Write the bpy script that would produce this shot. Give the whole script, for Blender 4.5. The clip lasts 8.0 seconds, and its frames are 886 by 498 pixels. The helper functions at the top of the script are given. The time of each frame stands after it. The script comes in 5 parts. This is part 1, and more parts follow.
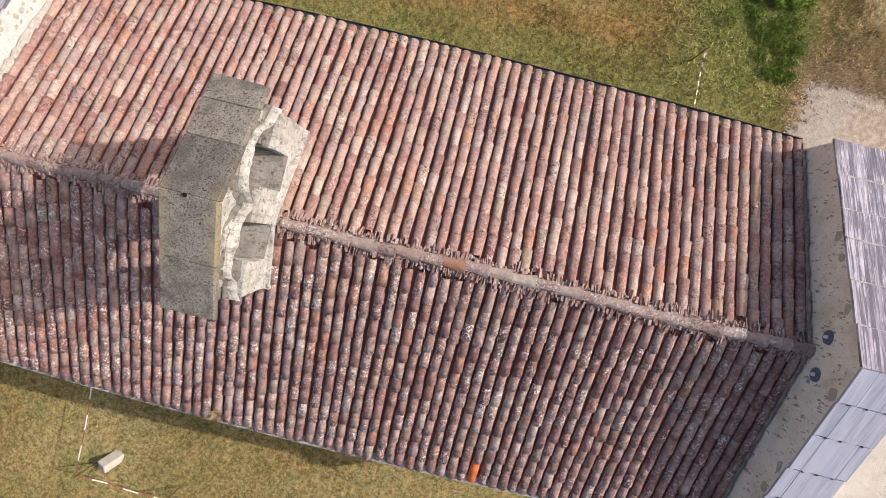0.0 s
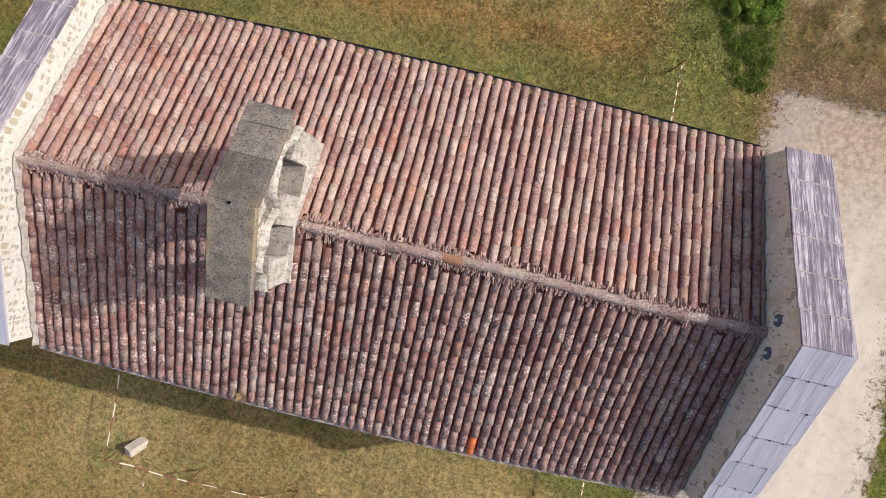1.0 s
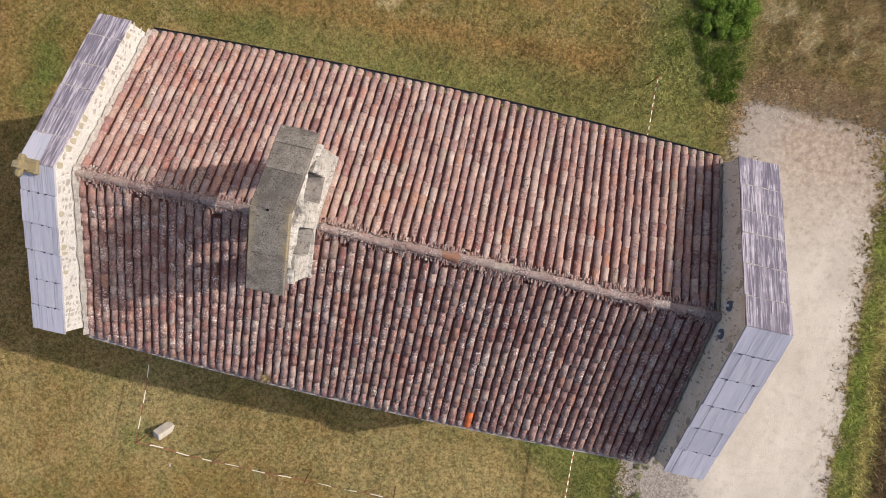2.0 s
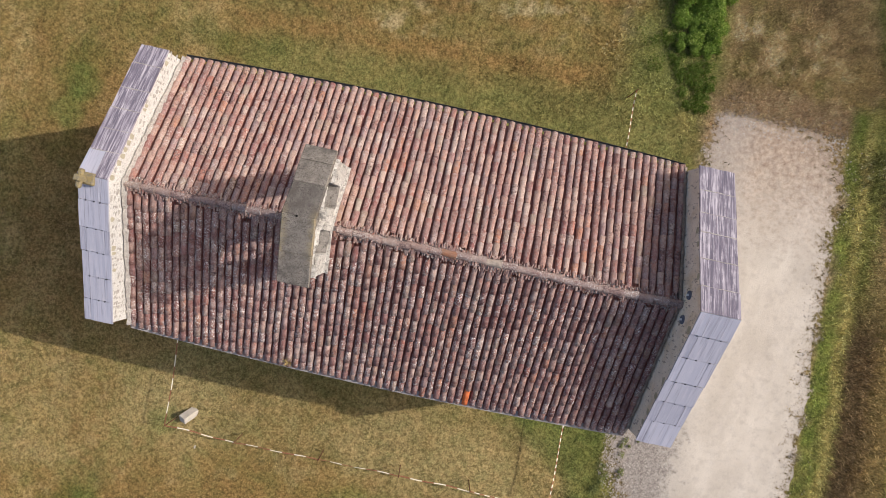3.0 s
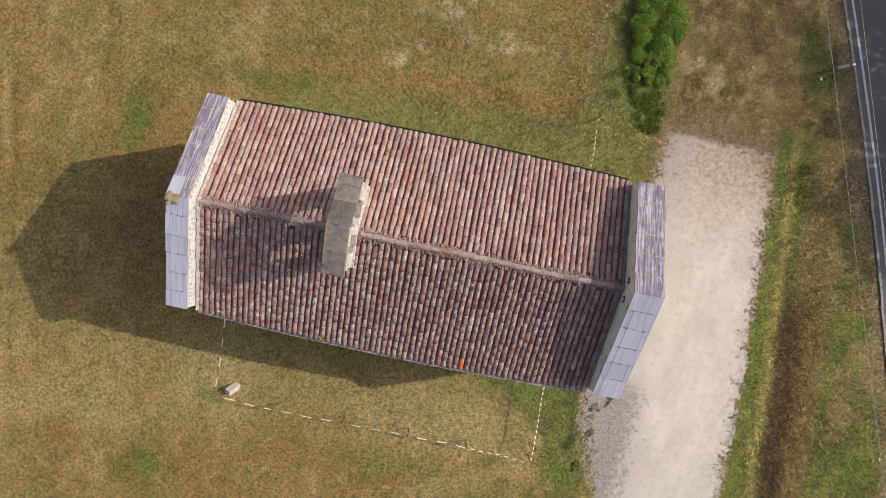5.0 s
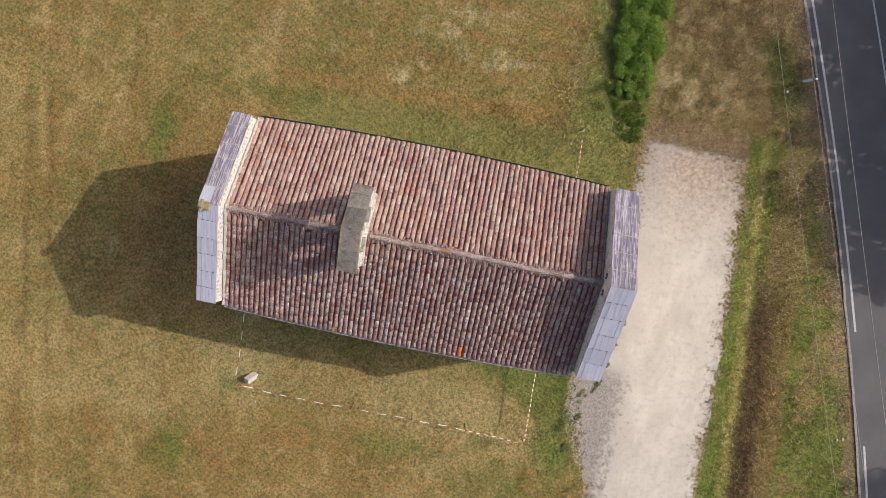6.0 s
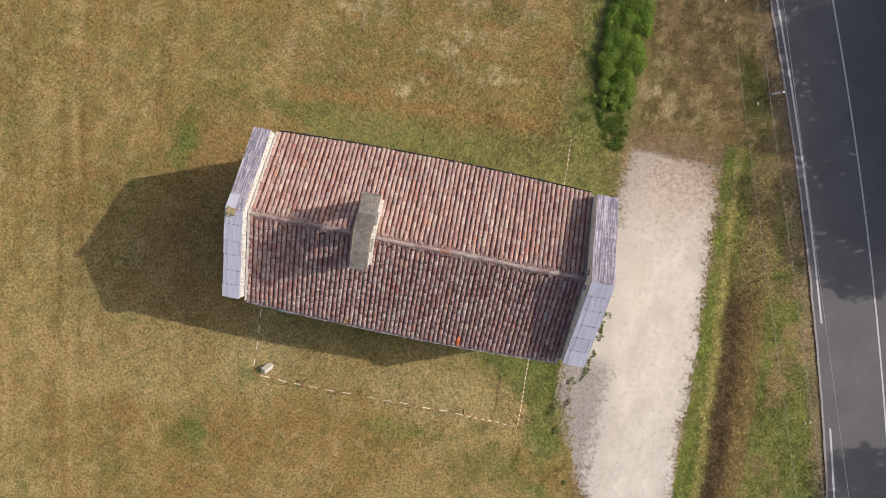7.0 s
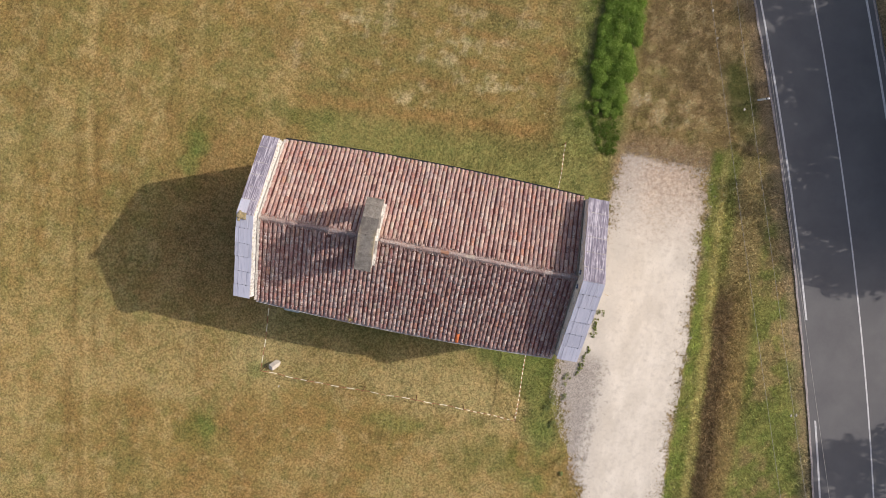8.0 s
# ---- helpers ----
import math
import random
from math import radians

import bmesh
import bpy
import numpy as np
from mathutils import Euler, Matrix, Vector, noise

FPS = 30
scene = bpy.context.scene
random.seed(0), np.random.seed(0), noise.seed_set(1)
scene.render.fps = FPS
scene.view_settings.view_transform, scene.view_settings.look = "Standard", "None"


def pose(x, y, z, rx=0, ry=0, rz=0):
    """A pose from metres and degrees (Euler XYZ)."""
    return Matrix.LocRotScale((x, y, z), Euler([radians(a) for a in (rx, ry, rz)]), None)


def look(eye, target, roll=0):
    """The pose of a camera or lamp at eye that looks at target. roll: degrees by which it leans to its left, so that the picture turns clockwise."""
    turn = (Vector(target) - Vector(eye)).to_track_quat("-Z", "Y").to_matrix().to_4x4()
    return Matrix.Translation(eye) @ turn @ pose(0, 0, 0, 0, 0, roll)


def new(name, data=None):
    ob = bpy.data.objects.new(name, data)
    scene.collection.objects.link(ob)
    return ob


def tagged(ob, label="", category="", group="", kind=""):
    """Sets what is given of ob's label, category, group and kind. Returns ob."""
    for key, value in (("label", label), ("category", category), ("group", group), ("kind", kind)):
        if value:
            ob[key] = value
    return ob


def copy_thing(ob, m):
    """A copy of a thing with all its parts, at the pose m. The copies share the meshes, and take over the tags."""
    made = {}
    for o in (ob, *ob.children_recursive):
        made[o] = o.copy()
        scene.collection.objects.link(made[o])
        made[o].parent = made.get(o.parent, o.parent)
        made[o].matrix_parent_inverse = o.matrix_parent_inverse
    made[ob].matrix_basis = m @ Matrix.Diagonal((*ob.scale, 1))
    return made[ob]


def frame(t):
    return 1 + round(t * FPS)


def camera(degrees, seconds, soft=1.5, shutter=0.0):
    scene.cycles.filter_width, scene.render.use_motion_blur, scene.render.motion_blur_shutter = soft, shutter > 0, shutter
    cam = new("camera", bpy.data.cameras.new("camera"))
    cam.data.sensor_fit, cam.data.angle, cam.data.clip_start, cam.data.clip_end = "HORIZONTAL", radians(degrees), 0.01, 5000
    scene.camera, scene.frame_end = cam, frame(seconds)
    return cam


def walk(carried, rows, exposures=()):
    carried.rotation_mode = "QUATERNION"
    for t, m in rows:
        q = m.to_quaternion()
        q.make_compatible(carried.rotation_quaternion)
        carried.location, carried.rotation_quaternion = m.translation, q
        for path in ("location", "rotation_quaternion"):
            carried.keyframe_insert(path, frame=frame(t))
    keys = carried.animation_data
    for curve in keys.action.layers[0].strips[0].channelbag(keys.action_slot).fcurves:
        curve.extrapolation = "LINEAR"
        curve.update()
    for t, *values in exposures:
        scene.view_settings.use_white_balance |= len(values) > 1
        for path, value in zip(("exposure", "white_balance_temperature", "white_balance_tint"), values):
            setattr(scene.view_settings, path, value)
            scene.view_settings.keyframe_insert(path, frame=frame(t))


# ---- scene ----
cam = camera(72.0, 8.0, 0.65)
# seconds, the eye in metres, and the turn in degrees
ROWS = [
    (0.0, 0.334, 0.223, 18.700, -1.468, 0.688, 13.666),
    (0.5, 0.341, 0.217, 19.340, -1.470, 0.649, 13.442),
    (1, 0.349, 0.215, 20.196, -1.472, 0.613, 13.210),
    (1.5, 0.358, 0.219, 21.142, -1.475, 0.582, 12.960),
    (3, 0.392, 0.256, 24.294, -1.485, 0.511, 12.404),
    (3.5, 0.405, 0.277, 25.478, -1.490, 0.496, 12.216),
    (4, 0.418, 0.303, 26.711, -1.495, 0.485, 12.027),
    (4.5, 0.432, 0.334, 27.976, -1.500, 0.477, 11.866),
    (6, 0.475, 0.452, 32.012, -1.519, 0.480, 11.434),
    (6.5, 0.490, 0.499, 33.439, -1.526, 0.489, 11.290),
    (7, 0.504, 0.551, 34.892, -1.533, 0.501, 11.181),
    (7.5, 0.519, 0.608, 35.990, -1.541, 0.518, 11.073),
    (8, 0.532, 0.668, 36.361, -1.550, 0.539, 10.956),
]
walk(cam, [(t, pose(x, y, z, rx, ry, rz)) for t, x, y, z, rx, ry, rz in ROWS], exposures=[(0.0, -0.10, 6460, 14), (1.5, -0.32, 6460, 14), (3.0, -0.37, 6460, 14), (6.5, -0.33, 6460, 14), (8.0, -0.23, 6460, 14)])

# ---------------------------------------------------------------- light
SUN = Vector((11.45, 4.4, 9.4)).normalized()
world = bpy.data.worlds.new("sky")
scene.world = world
world.use_nodes = True
sky = world.node_tree.nodes.new("ShaderNodeTexSky")
sky.sky_type = "NISHITA"
sky.sun_disc = False
sky.dust_density, sky.ozone_density, sky.air_density = 4.0, 0.6, 1.0
sky.sun_elevation = math.asin(SUN.z)
sky.sun_rotation = math.atan2(SUN.x, SUN.y)
world.node_tree.links.new(sky.outputs[0], world.node_tree.nodes["Background"].inputs[0])
world.node_tree.nodes["Background"].inputs[1].default_value = 0.185
lamp = bpy.data.lights.new("sun", "SUN")
lamp.energy, lamp.angle, lamp.color = 3.9, radians(0.6), (1.0, 0.95, 0.87)
sun = new("sun", lamp)
sun.matrix_world = look(SUN * 60, (0, 0, 0))


# ---------------------------------------------------------------- materials
class Nodes:
    """A short way to write a node material."""

    def __init__(self, name, rough=0.9):
        self.mat = bpy.data.materials.new(name)
        self.mat.use_nodes = True
        self.tree = self.mat.node_tree
        self.bsdf = self.tree.nodes["Principled BSDF"]
        self.bsdf.inputs["Roughness"].default_value = rough
        self.bsdf.inputs["Specular IOR Level"].default_value = 0.08
        self.place = self.node("ShaderNodeNewGeometry").outputs["Position"]

    def node(self, kind):
        return self.tree.nodes.new(kind)

    def put(self, socket, value):
        if isinstance(value, bpy.types.NodeSocket):
            self.tree.links.new(value, socket)
        elif isinstance(value, (tuple, list)) and len(value) == 3 and socket.type == "RGBA":
            socket.default_value = (*value, 1)
        else:
            socket.default_value = value

    def noise(self, scale, detail=4.0, rough=0.6, at=None, stretch=None):
        at = at or self.place
        if stretch:
            m = self.node("ShaderNodeMapping")
            self.put(m.inputs["Vector"], at)
            m.inputs["Scale"].default_value = stretch
            at = m.outputs[0]
        n = self.node("ShaderNodeTexNoise")
        self.put(n.inputs["Vector"], at)
        self.put(n.inputs["Scale"], scale)
        self.put(n.inputs["Detail"], detail)
        self.put(n.inputs["Roughness"], rough)
        return n.outputs["Fac"]

    def ramp(self, value, *stops):
        n = self.node("ShaderNodeValToRGB")
        e = n.color_ramp.elements
        while len(e) < len(stops):
            e.new(0.5)
        for one, (spot, colour) in zip(e, stops):
            one.position = spot
            one.color = (*colour, 1) if isinstance(colour, tuple) else (colour, colour, colour, 1)
        self.put(n.inputs[0], value)
        return n.outputs[0]

    def mix(self, fac, a, b, kind="MIX"):
        n = self.node("ShaderNodeMix")
        n.data_type, n.blend_type = "RGBA", kind
        self.put(n.inputs[0], fac)
        self.put(n.inputs[6], a)
        self.put(n.inputs[7], b)
        return n.outputs[2]

    def math(self, kind, a, b=0.0):
        n = self.node("ShaderNodeMath")
        n.operation = kind
        self.put(n.inputs[0], a)
        self.put(n.inputs[1], b)
        return n.outputs[0]

    def done(self, colour, height=None, strength=0.4, distance=0.02, rough=None):
        self.put(self.bsdf.inputs["Base Color"], colour)
        if rough is not None:
            self.put(self.bsdf.inputs["Roughness"], rough)
        if height is not None:
            b = self.node("ShaderNodeBump")
            b.inputs["Strength"].default_value = strength
            b.inputs["Distance"].default_value = distance
            self.put(b.inputs["Height"], height)
            self.put(self.bsdf.inputs["Normal"], b.outputs[0])
        return self.mat


def tile_material(name, chance, lichen=0.5, grey=0.0, gap_shade=0.0):
    """Old fired clay, each piece of its own tone, with lichen. chance: which random number tells the pieces apart."""
    n = Nodes(name, 0.92)
    if chance == "object":
        r = n.node("ShaderNodeObjectInfo").outputs["Random"]
    else:
        r = n.node("ShaderNodeNewGeometry").outputs["Random Per Island"]
    clay = n.ramp(r, (0.0, (0.22, 0.105, 0.10)), (0.08, (0.46, 0.22, 0.175)), (0.17, (0.66, 0.47, 0.39)), (0.25, (0.33, 0.125, 0.12)), (0.33, (0.52, 0.31, 0.26)),
                  (0.41, (0.70, 0.55, 0.46)), (0.49, (0.46, 0.15, 0.10)), (0.56, (0.78, 0.67, 0.58)), (0.63, (0.36, 0.25, 0.26)), (0.70, (0.58, 0.37, 0.31)), (0.76, (0.42, 0.37, 0.29)), (0.82, (0.62, 0.27, 0.15)), (0.88, (0.50, 0.40, 0.40)), (0.94, (0.38, 0.16, 0.15)), (1.0, (0.60, 0.49, 0.42)))
    clay = n.mix(0.16, clay, (0.50, 0.375, 0.34))
    clay = n.mix(1.0, clay, (0.83, 0.765, 0.725), "MULTIPLY")
    clay = n.mix(grey, clay, (0.33, 0.285, 0.25))
    clay = n.mix(n.ramp(n.noise(9.0, 5.0, 0.7), (0.47, 0.0), (0.60, 0.48)), clay, (0.46, 0.38, 0.35))
    clay = n.mix(n.ramp(n.noise(5.5, 5.0, 0.7), (0.52, 0.0), (0.62, 0.5)), clay, (0.30, 0.21, 0.185))
    clay = n.mix(n.ramp(n.noise(30.0, 4.0, 0.7, stretch=(1.0, 0.25, 0.25)), (0.54, 0.0), (0.62, 0.22)), clay, (0.62, 0.51, 0.45))
    clay = n.mix(n.ramp(n.noise(13.0, 5.0, 0.7), (0.37, 0.6), (0.45, 0.0)), clay, (0.24, 0.125, 0.10))
    fine = n.noise(60.0, 3.0)
    clay = n.mix(n.ramp(fine, (0.36, 0.6), (0.46, 0.0)), clay, (0.15, 0.08, 0.07))
    clay = n.mix(n.ramp(n.noise(38.0, 4.0, 0.75), (0.56, 0.0), (0.62, 0.25)), clay, (0.64, 0.53, 0.47))
    # the southern pitch carries more lichen than the northern, and is toned darker red in patches
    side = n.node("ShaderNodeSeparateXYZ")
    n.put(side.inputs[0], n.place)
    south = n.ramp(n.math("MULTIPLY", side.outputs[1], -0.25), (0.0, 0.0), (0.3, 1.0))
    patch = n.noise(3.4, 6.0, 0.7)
    darkening = n.math("MULTIPLY", n.ramp(patch, (0.42, 0.0), (0.60, 1.0)), n.ramp(south, (0.0, 0.08), (1.0, 0.66)))
    clay = n.mix(darkening, clay, (0.165, 0.06, 0.054))
    # lichen settles on some tiles and spares others
    own = n.math("FRACT", n.math("MULTIPLY", r, 43.7))
    other = n.math("FRACT", n.math("MULTIPLY", r, 91.3))
    spots = n.noise(21.0, 6.0, 0.8)
    speck = n.math("MULTIPLY", n.ramp(spots, (0.54, 0.0), (0.56, 1.0)), n.ramp(own, (0.2, 0.2), (0.9, 1.0)))
    speck = n.math("MULTIPLY", speck, n.ramp(n.noise(5.0, 3.0), (0.40, 0.25), (0.56, 1.0)))
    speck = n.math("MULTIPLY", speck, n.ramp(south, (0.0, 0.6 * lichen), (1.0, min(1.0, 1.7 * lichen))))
    black = n.math("MULTIPLY", n.ramp(n.noise(17.0, 6.0, 0.8), (0.52, 0.0), (0.56, 0.9)), n.ramp(other, (0.55, 0.08), (0.9, 1.0)))
    clay = n.mix(black, clay, (0.12, 0.075, 0.07))
    clay = n.mix(speck, clay, (0.86, 0.82, 0.75))
    # a dark red tint paints the shade in the channels between covers
    if gap_shade:
        clay = n.mix(n.ramp(n.noise(8.0, 4.0), (0.3, gap_shade), (0.75, 0.6 * gap_shade)), clay, (0.25, 0.082, 0.058))
    return n.done(clay, n.math("ADD", n.math("MULTIPLY", spots, 1.3), fine), 0.7, 0.014)


def stone_material(name, light, dark, scale=1.0, stain=None, pits=0.0):
    """Weathered limestone: a light and a dark tone, blotches, pits, and stains of a third colour."""
    n = Nodes(name, 0.93)
    blotch = n.noise(2.5 * scale, 5.0, 0.65)
    c = n.mix(n.ramp(blotch, (0.35, 0.0), (0.68, 1.0)), light, dark)
    grain = n.noise(45.0 * scale, 4.0, 0.7)
    c = n.mix(n.ramp(grain, (0.30, 0.55), (0.52, 0.0)), c, tuple(0.45 * v for v in dark))
    if stain:
        c = n.mix(n.ramp(n.noise(1.1 * scale, 4.0), (0.52, 0.0), (0.66, 0.8)), c, stain)
    if pits:
        c = n.mix(n.ramp(n.noise(22.0 * scale, 2.0), (0.40, pits), (0.47, 0.0)), c, (0.05, 0.048, 0.045))
        c = n.mix(n.ramp(n.noise(60.0, 3.0, 0.8), (0.55, 0.0), (0.62, 0.6 * pits)), c, (0.40, 0.375, 0.34))
    return n.done(c, grain, 0.55, 0.02)


def render_material():
    """Old lime render with rain streaks, soot and ochre stains."""
    n = Nodes("ochre_render", 0.93)
    c = n.mix(n.ramp(n.noise(3.5, 5.0, 0.7), (0.38, 0.0), (0.62, 1.0)), (0.90, 0.81, 0.69), (0.82, 0.72, 0.60))
    c = n.mix(n.ramp(n.noise(1.2, 4.0), (0.52, 0.0), (0.66, 0.55)), c, (0.64, 0.49, 0.29))
    c = n.mix(n.ramp(n.noise(2.6, 5.0, 0.7), (0.56, 0.0), (0.68, 0.4)), c, (0.52, 0.46, 0.40))
    c = n.mix(n.ramp(n.noise(11.0, 3.0, 0.6, stretch=(0.6, 1.5, 0.55)), (0.60, 0.0), (0.65, 0.8)), c, (0.22, 0.18, 0.16))
    c = n.mix(n.ramp(n.noise(14.0, 5.0, 0.75), (0.57, 0.0), (0.63, 0.5)), c, (0.82, 0.77, 0.68))
    grain = n.noise(45.0, 4.0, 0.7)
    c = n.mix(n.ramp(grain, (0.30, 0.5), (0.48, 0.0)), c, (0.25, 0.22, 0.19))
    return n.done(c, grain, 0.5, 0.02)


def eroded_material(name, light, dark, crust):
    """Soft limestone eaten into hollows, with a dark crust in patches."""
    n = Nodes(name, 0.95)
    big, mid, grain = n.noise(3.2, 5.0, 0.7), n.noise(9.0, 6.0, 0.75), n.noise(45.0, 4.0, 0.75)
    c = n.mix(n.ramp(big, (0.40, 0.0), (0.62, 1.0)), light, dark)
    c = n.mix(n.ramp(mid, (0.385, 0.85), (0.44, 0.0)), c, crust)
    c = n.mix(n.ramp(n.noise(6.0, 6.0, 0.75, stretch=(0.5, 1.4, 0.35)), (0.53, 0.0), (0.60, 0.5)), c, crust)
    c = n.mix(n.ramp(grain, (0.36, 0.5), (0.46, 0.0)), c, crust)
    return n.done(c, n.math("ADD", n.math("MULTIPLY", mid, 3.0), grain), 0.9, 0.04)


def cap_material():
    """Dark pitted limestone, with ochre lichen along the rims close to the apex."""
    n = Nodes("cap_limestone", 0.95)
    grain = n.noise(70.0, 5.0, 0.8)
    c = n.mix(n.ramp(n.noise(4.0, 5.0, 0.7), (0.40, 0.0), (0.62, 1.0)), (0.235, 0.215, 0.187), (0.150, 0.136, 0.118))
    c = n.mix(n.ramp(grain, (0.52, 0.0), (0.60, 0.75)), c, (0.37, 0.34, 0.305))
    c = n.mix(n.ramp(n.noise(42.0, 3.0, 0.7), (0.40, 0.95), (0.46, 0.0)), c, (0.055, 0.047, 0.042))
    at = n.node("ShaderNodeSeparateXYZ")
    n.put(at.inputs[0], n.place)
    rim = n.ramp(n.math("ABSOLUTE", n.math("ADD", at.outputs[0], 2.73)), (0.18, 0.0), (0.33, 1.0))
    near = n.ramp(n.math("ABSOLUTE", n.math("ADD", at.outputs[1], 0.45)), (0.35, 1.0), (0.75, 0.0))
    ochre = n.math("MULTIPLY", n.math("MULTIPLY", rim, near), n.ramp(n.noise(7.0, 5.0, 0.7), (0.38, 0.0), (0.56, 0.6)))
    c = n.mix(ochre, c, (0.33, 0.27, 0.155))
    c = n.mix(1.0, c, n.ramp(n.node("ShaderNodeObjectInfo").outputs["Random"], (0.0, (0.70, 0.70, 0.72)), (1.0, (1.22, 1.20, 1.16))), "MULTIPLY")
    c = n.mix(n.ramp(n.noise(1.8, 4.0, 0.7), (0.50, 0.0), (0.62, 0.6)), c, (0.095, 0.085, 0.075))
    return n.done(c, grain, 0.7, 0.02)


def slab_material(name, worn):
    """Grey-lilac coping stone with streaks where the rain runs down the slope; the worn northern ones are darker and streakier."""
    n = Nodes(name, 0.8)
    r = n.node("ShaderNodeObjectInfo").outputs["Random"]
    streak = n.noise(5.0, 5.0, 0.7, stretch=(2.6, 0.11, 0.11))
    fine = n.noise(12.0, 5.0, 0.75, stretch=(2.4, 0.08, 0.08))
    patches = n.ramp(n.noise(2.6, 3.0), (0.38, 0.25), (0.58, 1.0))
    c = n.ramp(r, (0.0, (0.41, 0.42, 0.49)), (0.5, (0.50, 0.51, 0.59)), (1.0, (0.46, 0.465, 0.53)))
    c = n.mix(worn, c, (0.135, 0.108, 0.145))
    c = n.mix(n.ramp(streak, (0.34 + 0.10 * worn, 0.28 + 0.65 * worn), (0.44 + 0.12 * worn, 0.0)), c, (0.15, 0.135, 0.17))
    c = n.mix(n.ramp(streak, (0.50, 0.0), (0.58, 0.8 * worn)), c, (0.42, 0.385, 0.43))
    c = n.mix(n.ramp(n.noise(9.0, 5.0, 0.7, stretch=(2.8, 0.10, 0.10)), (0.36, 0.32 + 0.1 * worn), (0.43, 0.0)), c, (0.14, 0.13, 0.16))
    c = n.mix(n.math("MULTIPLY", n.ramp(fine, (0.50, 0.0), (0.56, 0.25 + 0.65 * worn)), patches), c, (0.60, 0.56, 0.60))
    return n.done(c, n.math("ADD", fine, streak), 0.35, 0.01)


def plain_material(name, colour, rough=0.8, vary=0.25, scale=8.0, metal=0.0):
    n = Nodes(name, rough)
    n.bsdf.inputs["Metallic"].default_value = metal
    f = n.noise(scale, 4.0)
    c = n.mix(n.ramp(f, (0.3, 0.0), (0.7, 1.0)), tuple(v * (1 - vary) for v in colour), tuple(min(1.0, v * (1 + vary)) for v in colour))
    return n.done(c, n.noise(scale * 7), 0.2, 0.005)


def turf_material(name, blades):
    """Grass that takes its local tone (green or dry) from the colour attribute."""
    n = Nodes(name, 0.95)
    look_up = n.node("ShaderNodeAttribute")
    look_up.attribute_name = "tone"
    tone = look_up.outputs["Color"]
    if blades:
        r = n.node("ShaderNodeNewGeometry").outputs["Random Per Island"]
        c = n.mix(n.ramp(r, (0.0, 0.0), (1.0, 1.0)), n.mix(1.0, tone, (0.62, 0.63, 0.58), "MULTIPLY"), n.mix(1.0, tone, (1.36, 1.30, 1.2), "MULTIPLY"))
        n.bsdf.inputs["Roughness"].default_value = 0.8
        return n.done(c)
    f = n.noise(6.5, 8.0, 0.82)
    g = n.noise(30.0, 5.0, 0.8)
    h = n.noise(1.6, 5.0, 0.7)
    c = n.mix(n.ramp(h, (0.38, 0.0), (0.62, 1.0)), n.mix(1.0, tone, (0.78, 0.88, 0.80), "MULTIPLY"), n.mix(1.0, tone, (1.24, 1.14, 1.12), "MULTIPLY"))
    c = n.mix(n.ramp(f, (0.42, 0.0), (0.58, 1.0)), n.mix(1.0, c, (0.46, 0.44, 0.36), "MULTIPLY"), n.mix(1.0, c, (1.48, 1.42, 1.34), "MULTIPLY"))
    c = n.mix(n.ramp(n.noise(13.0, 4.0, 0.75), (0.545, 0.0), (0.60, 0.5)), c, n.mix(1.0, tone, (1.85, 1.75, 1.7), "MULTIPLY"))
    c = n.mix(n.ramp(n.noise(11.0, 5.0, 0.75), (0.39, 0.6), (0.47, 0.0)), c, n.mix(1.0, tone, (0.50, 0.48, 0.40), "MULTIPLY"))
    c = n.mix(n.ramp(g, (0.36, 0.75), (0.47, 0.0)), c, n.mix(1.0, tone, (0.38, 0.37, 0.32), "MULTIPLY"))
    c = n.mix(n.ramp(g, (0.53, 0.0), (0.60, 0.6)), c, n.mix(1.0, tone, (1.75, 1.62, 1.55), "MULTIPLY"))
    return n.done(n.mix(1.0, c, (0.905, 0.905, 0.855), "MULTIPLY"), n.math("ADD", n.math("MULTIPLY", f, 1.3), g), 0.9, 0.05)


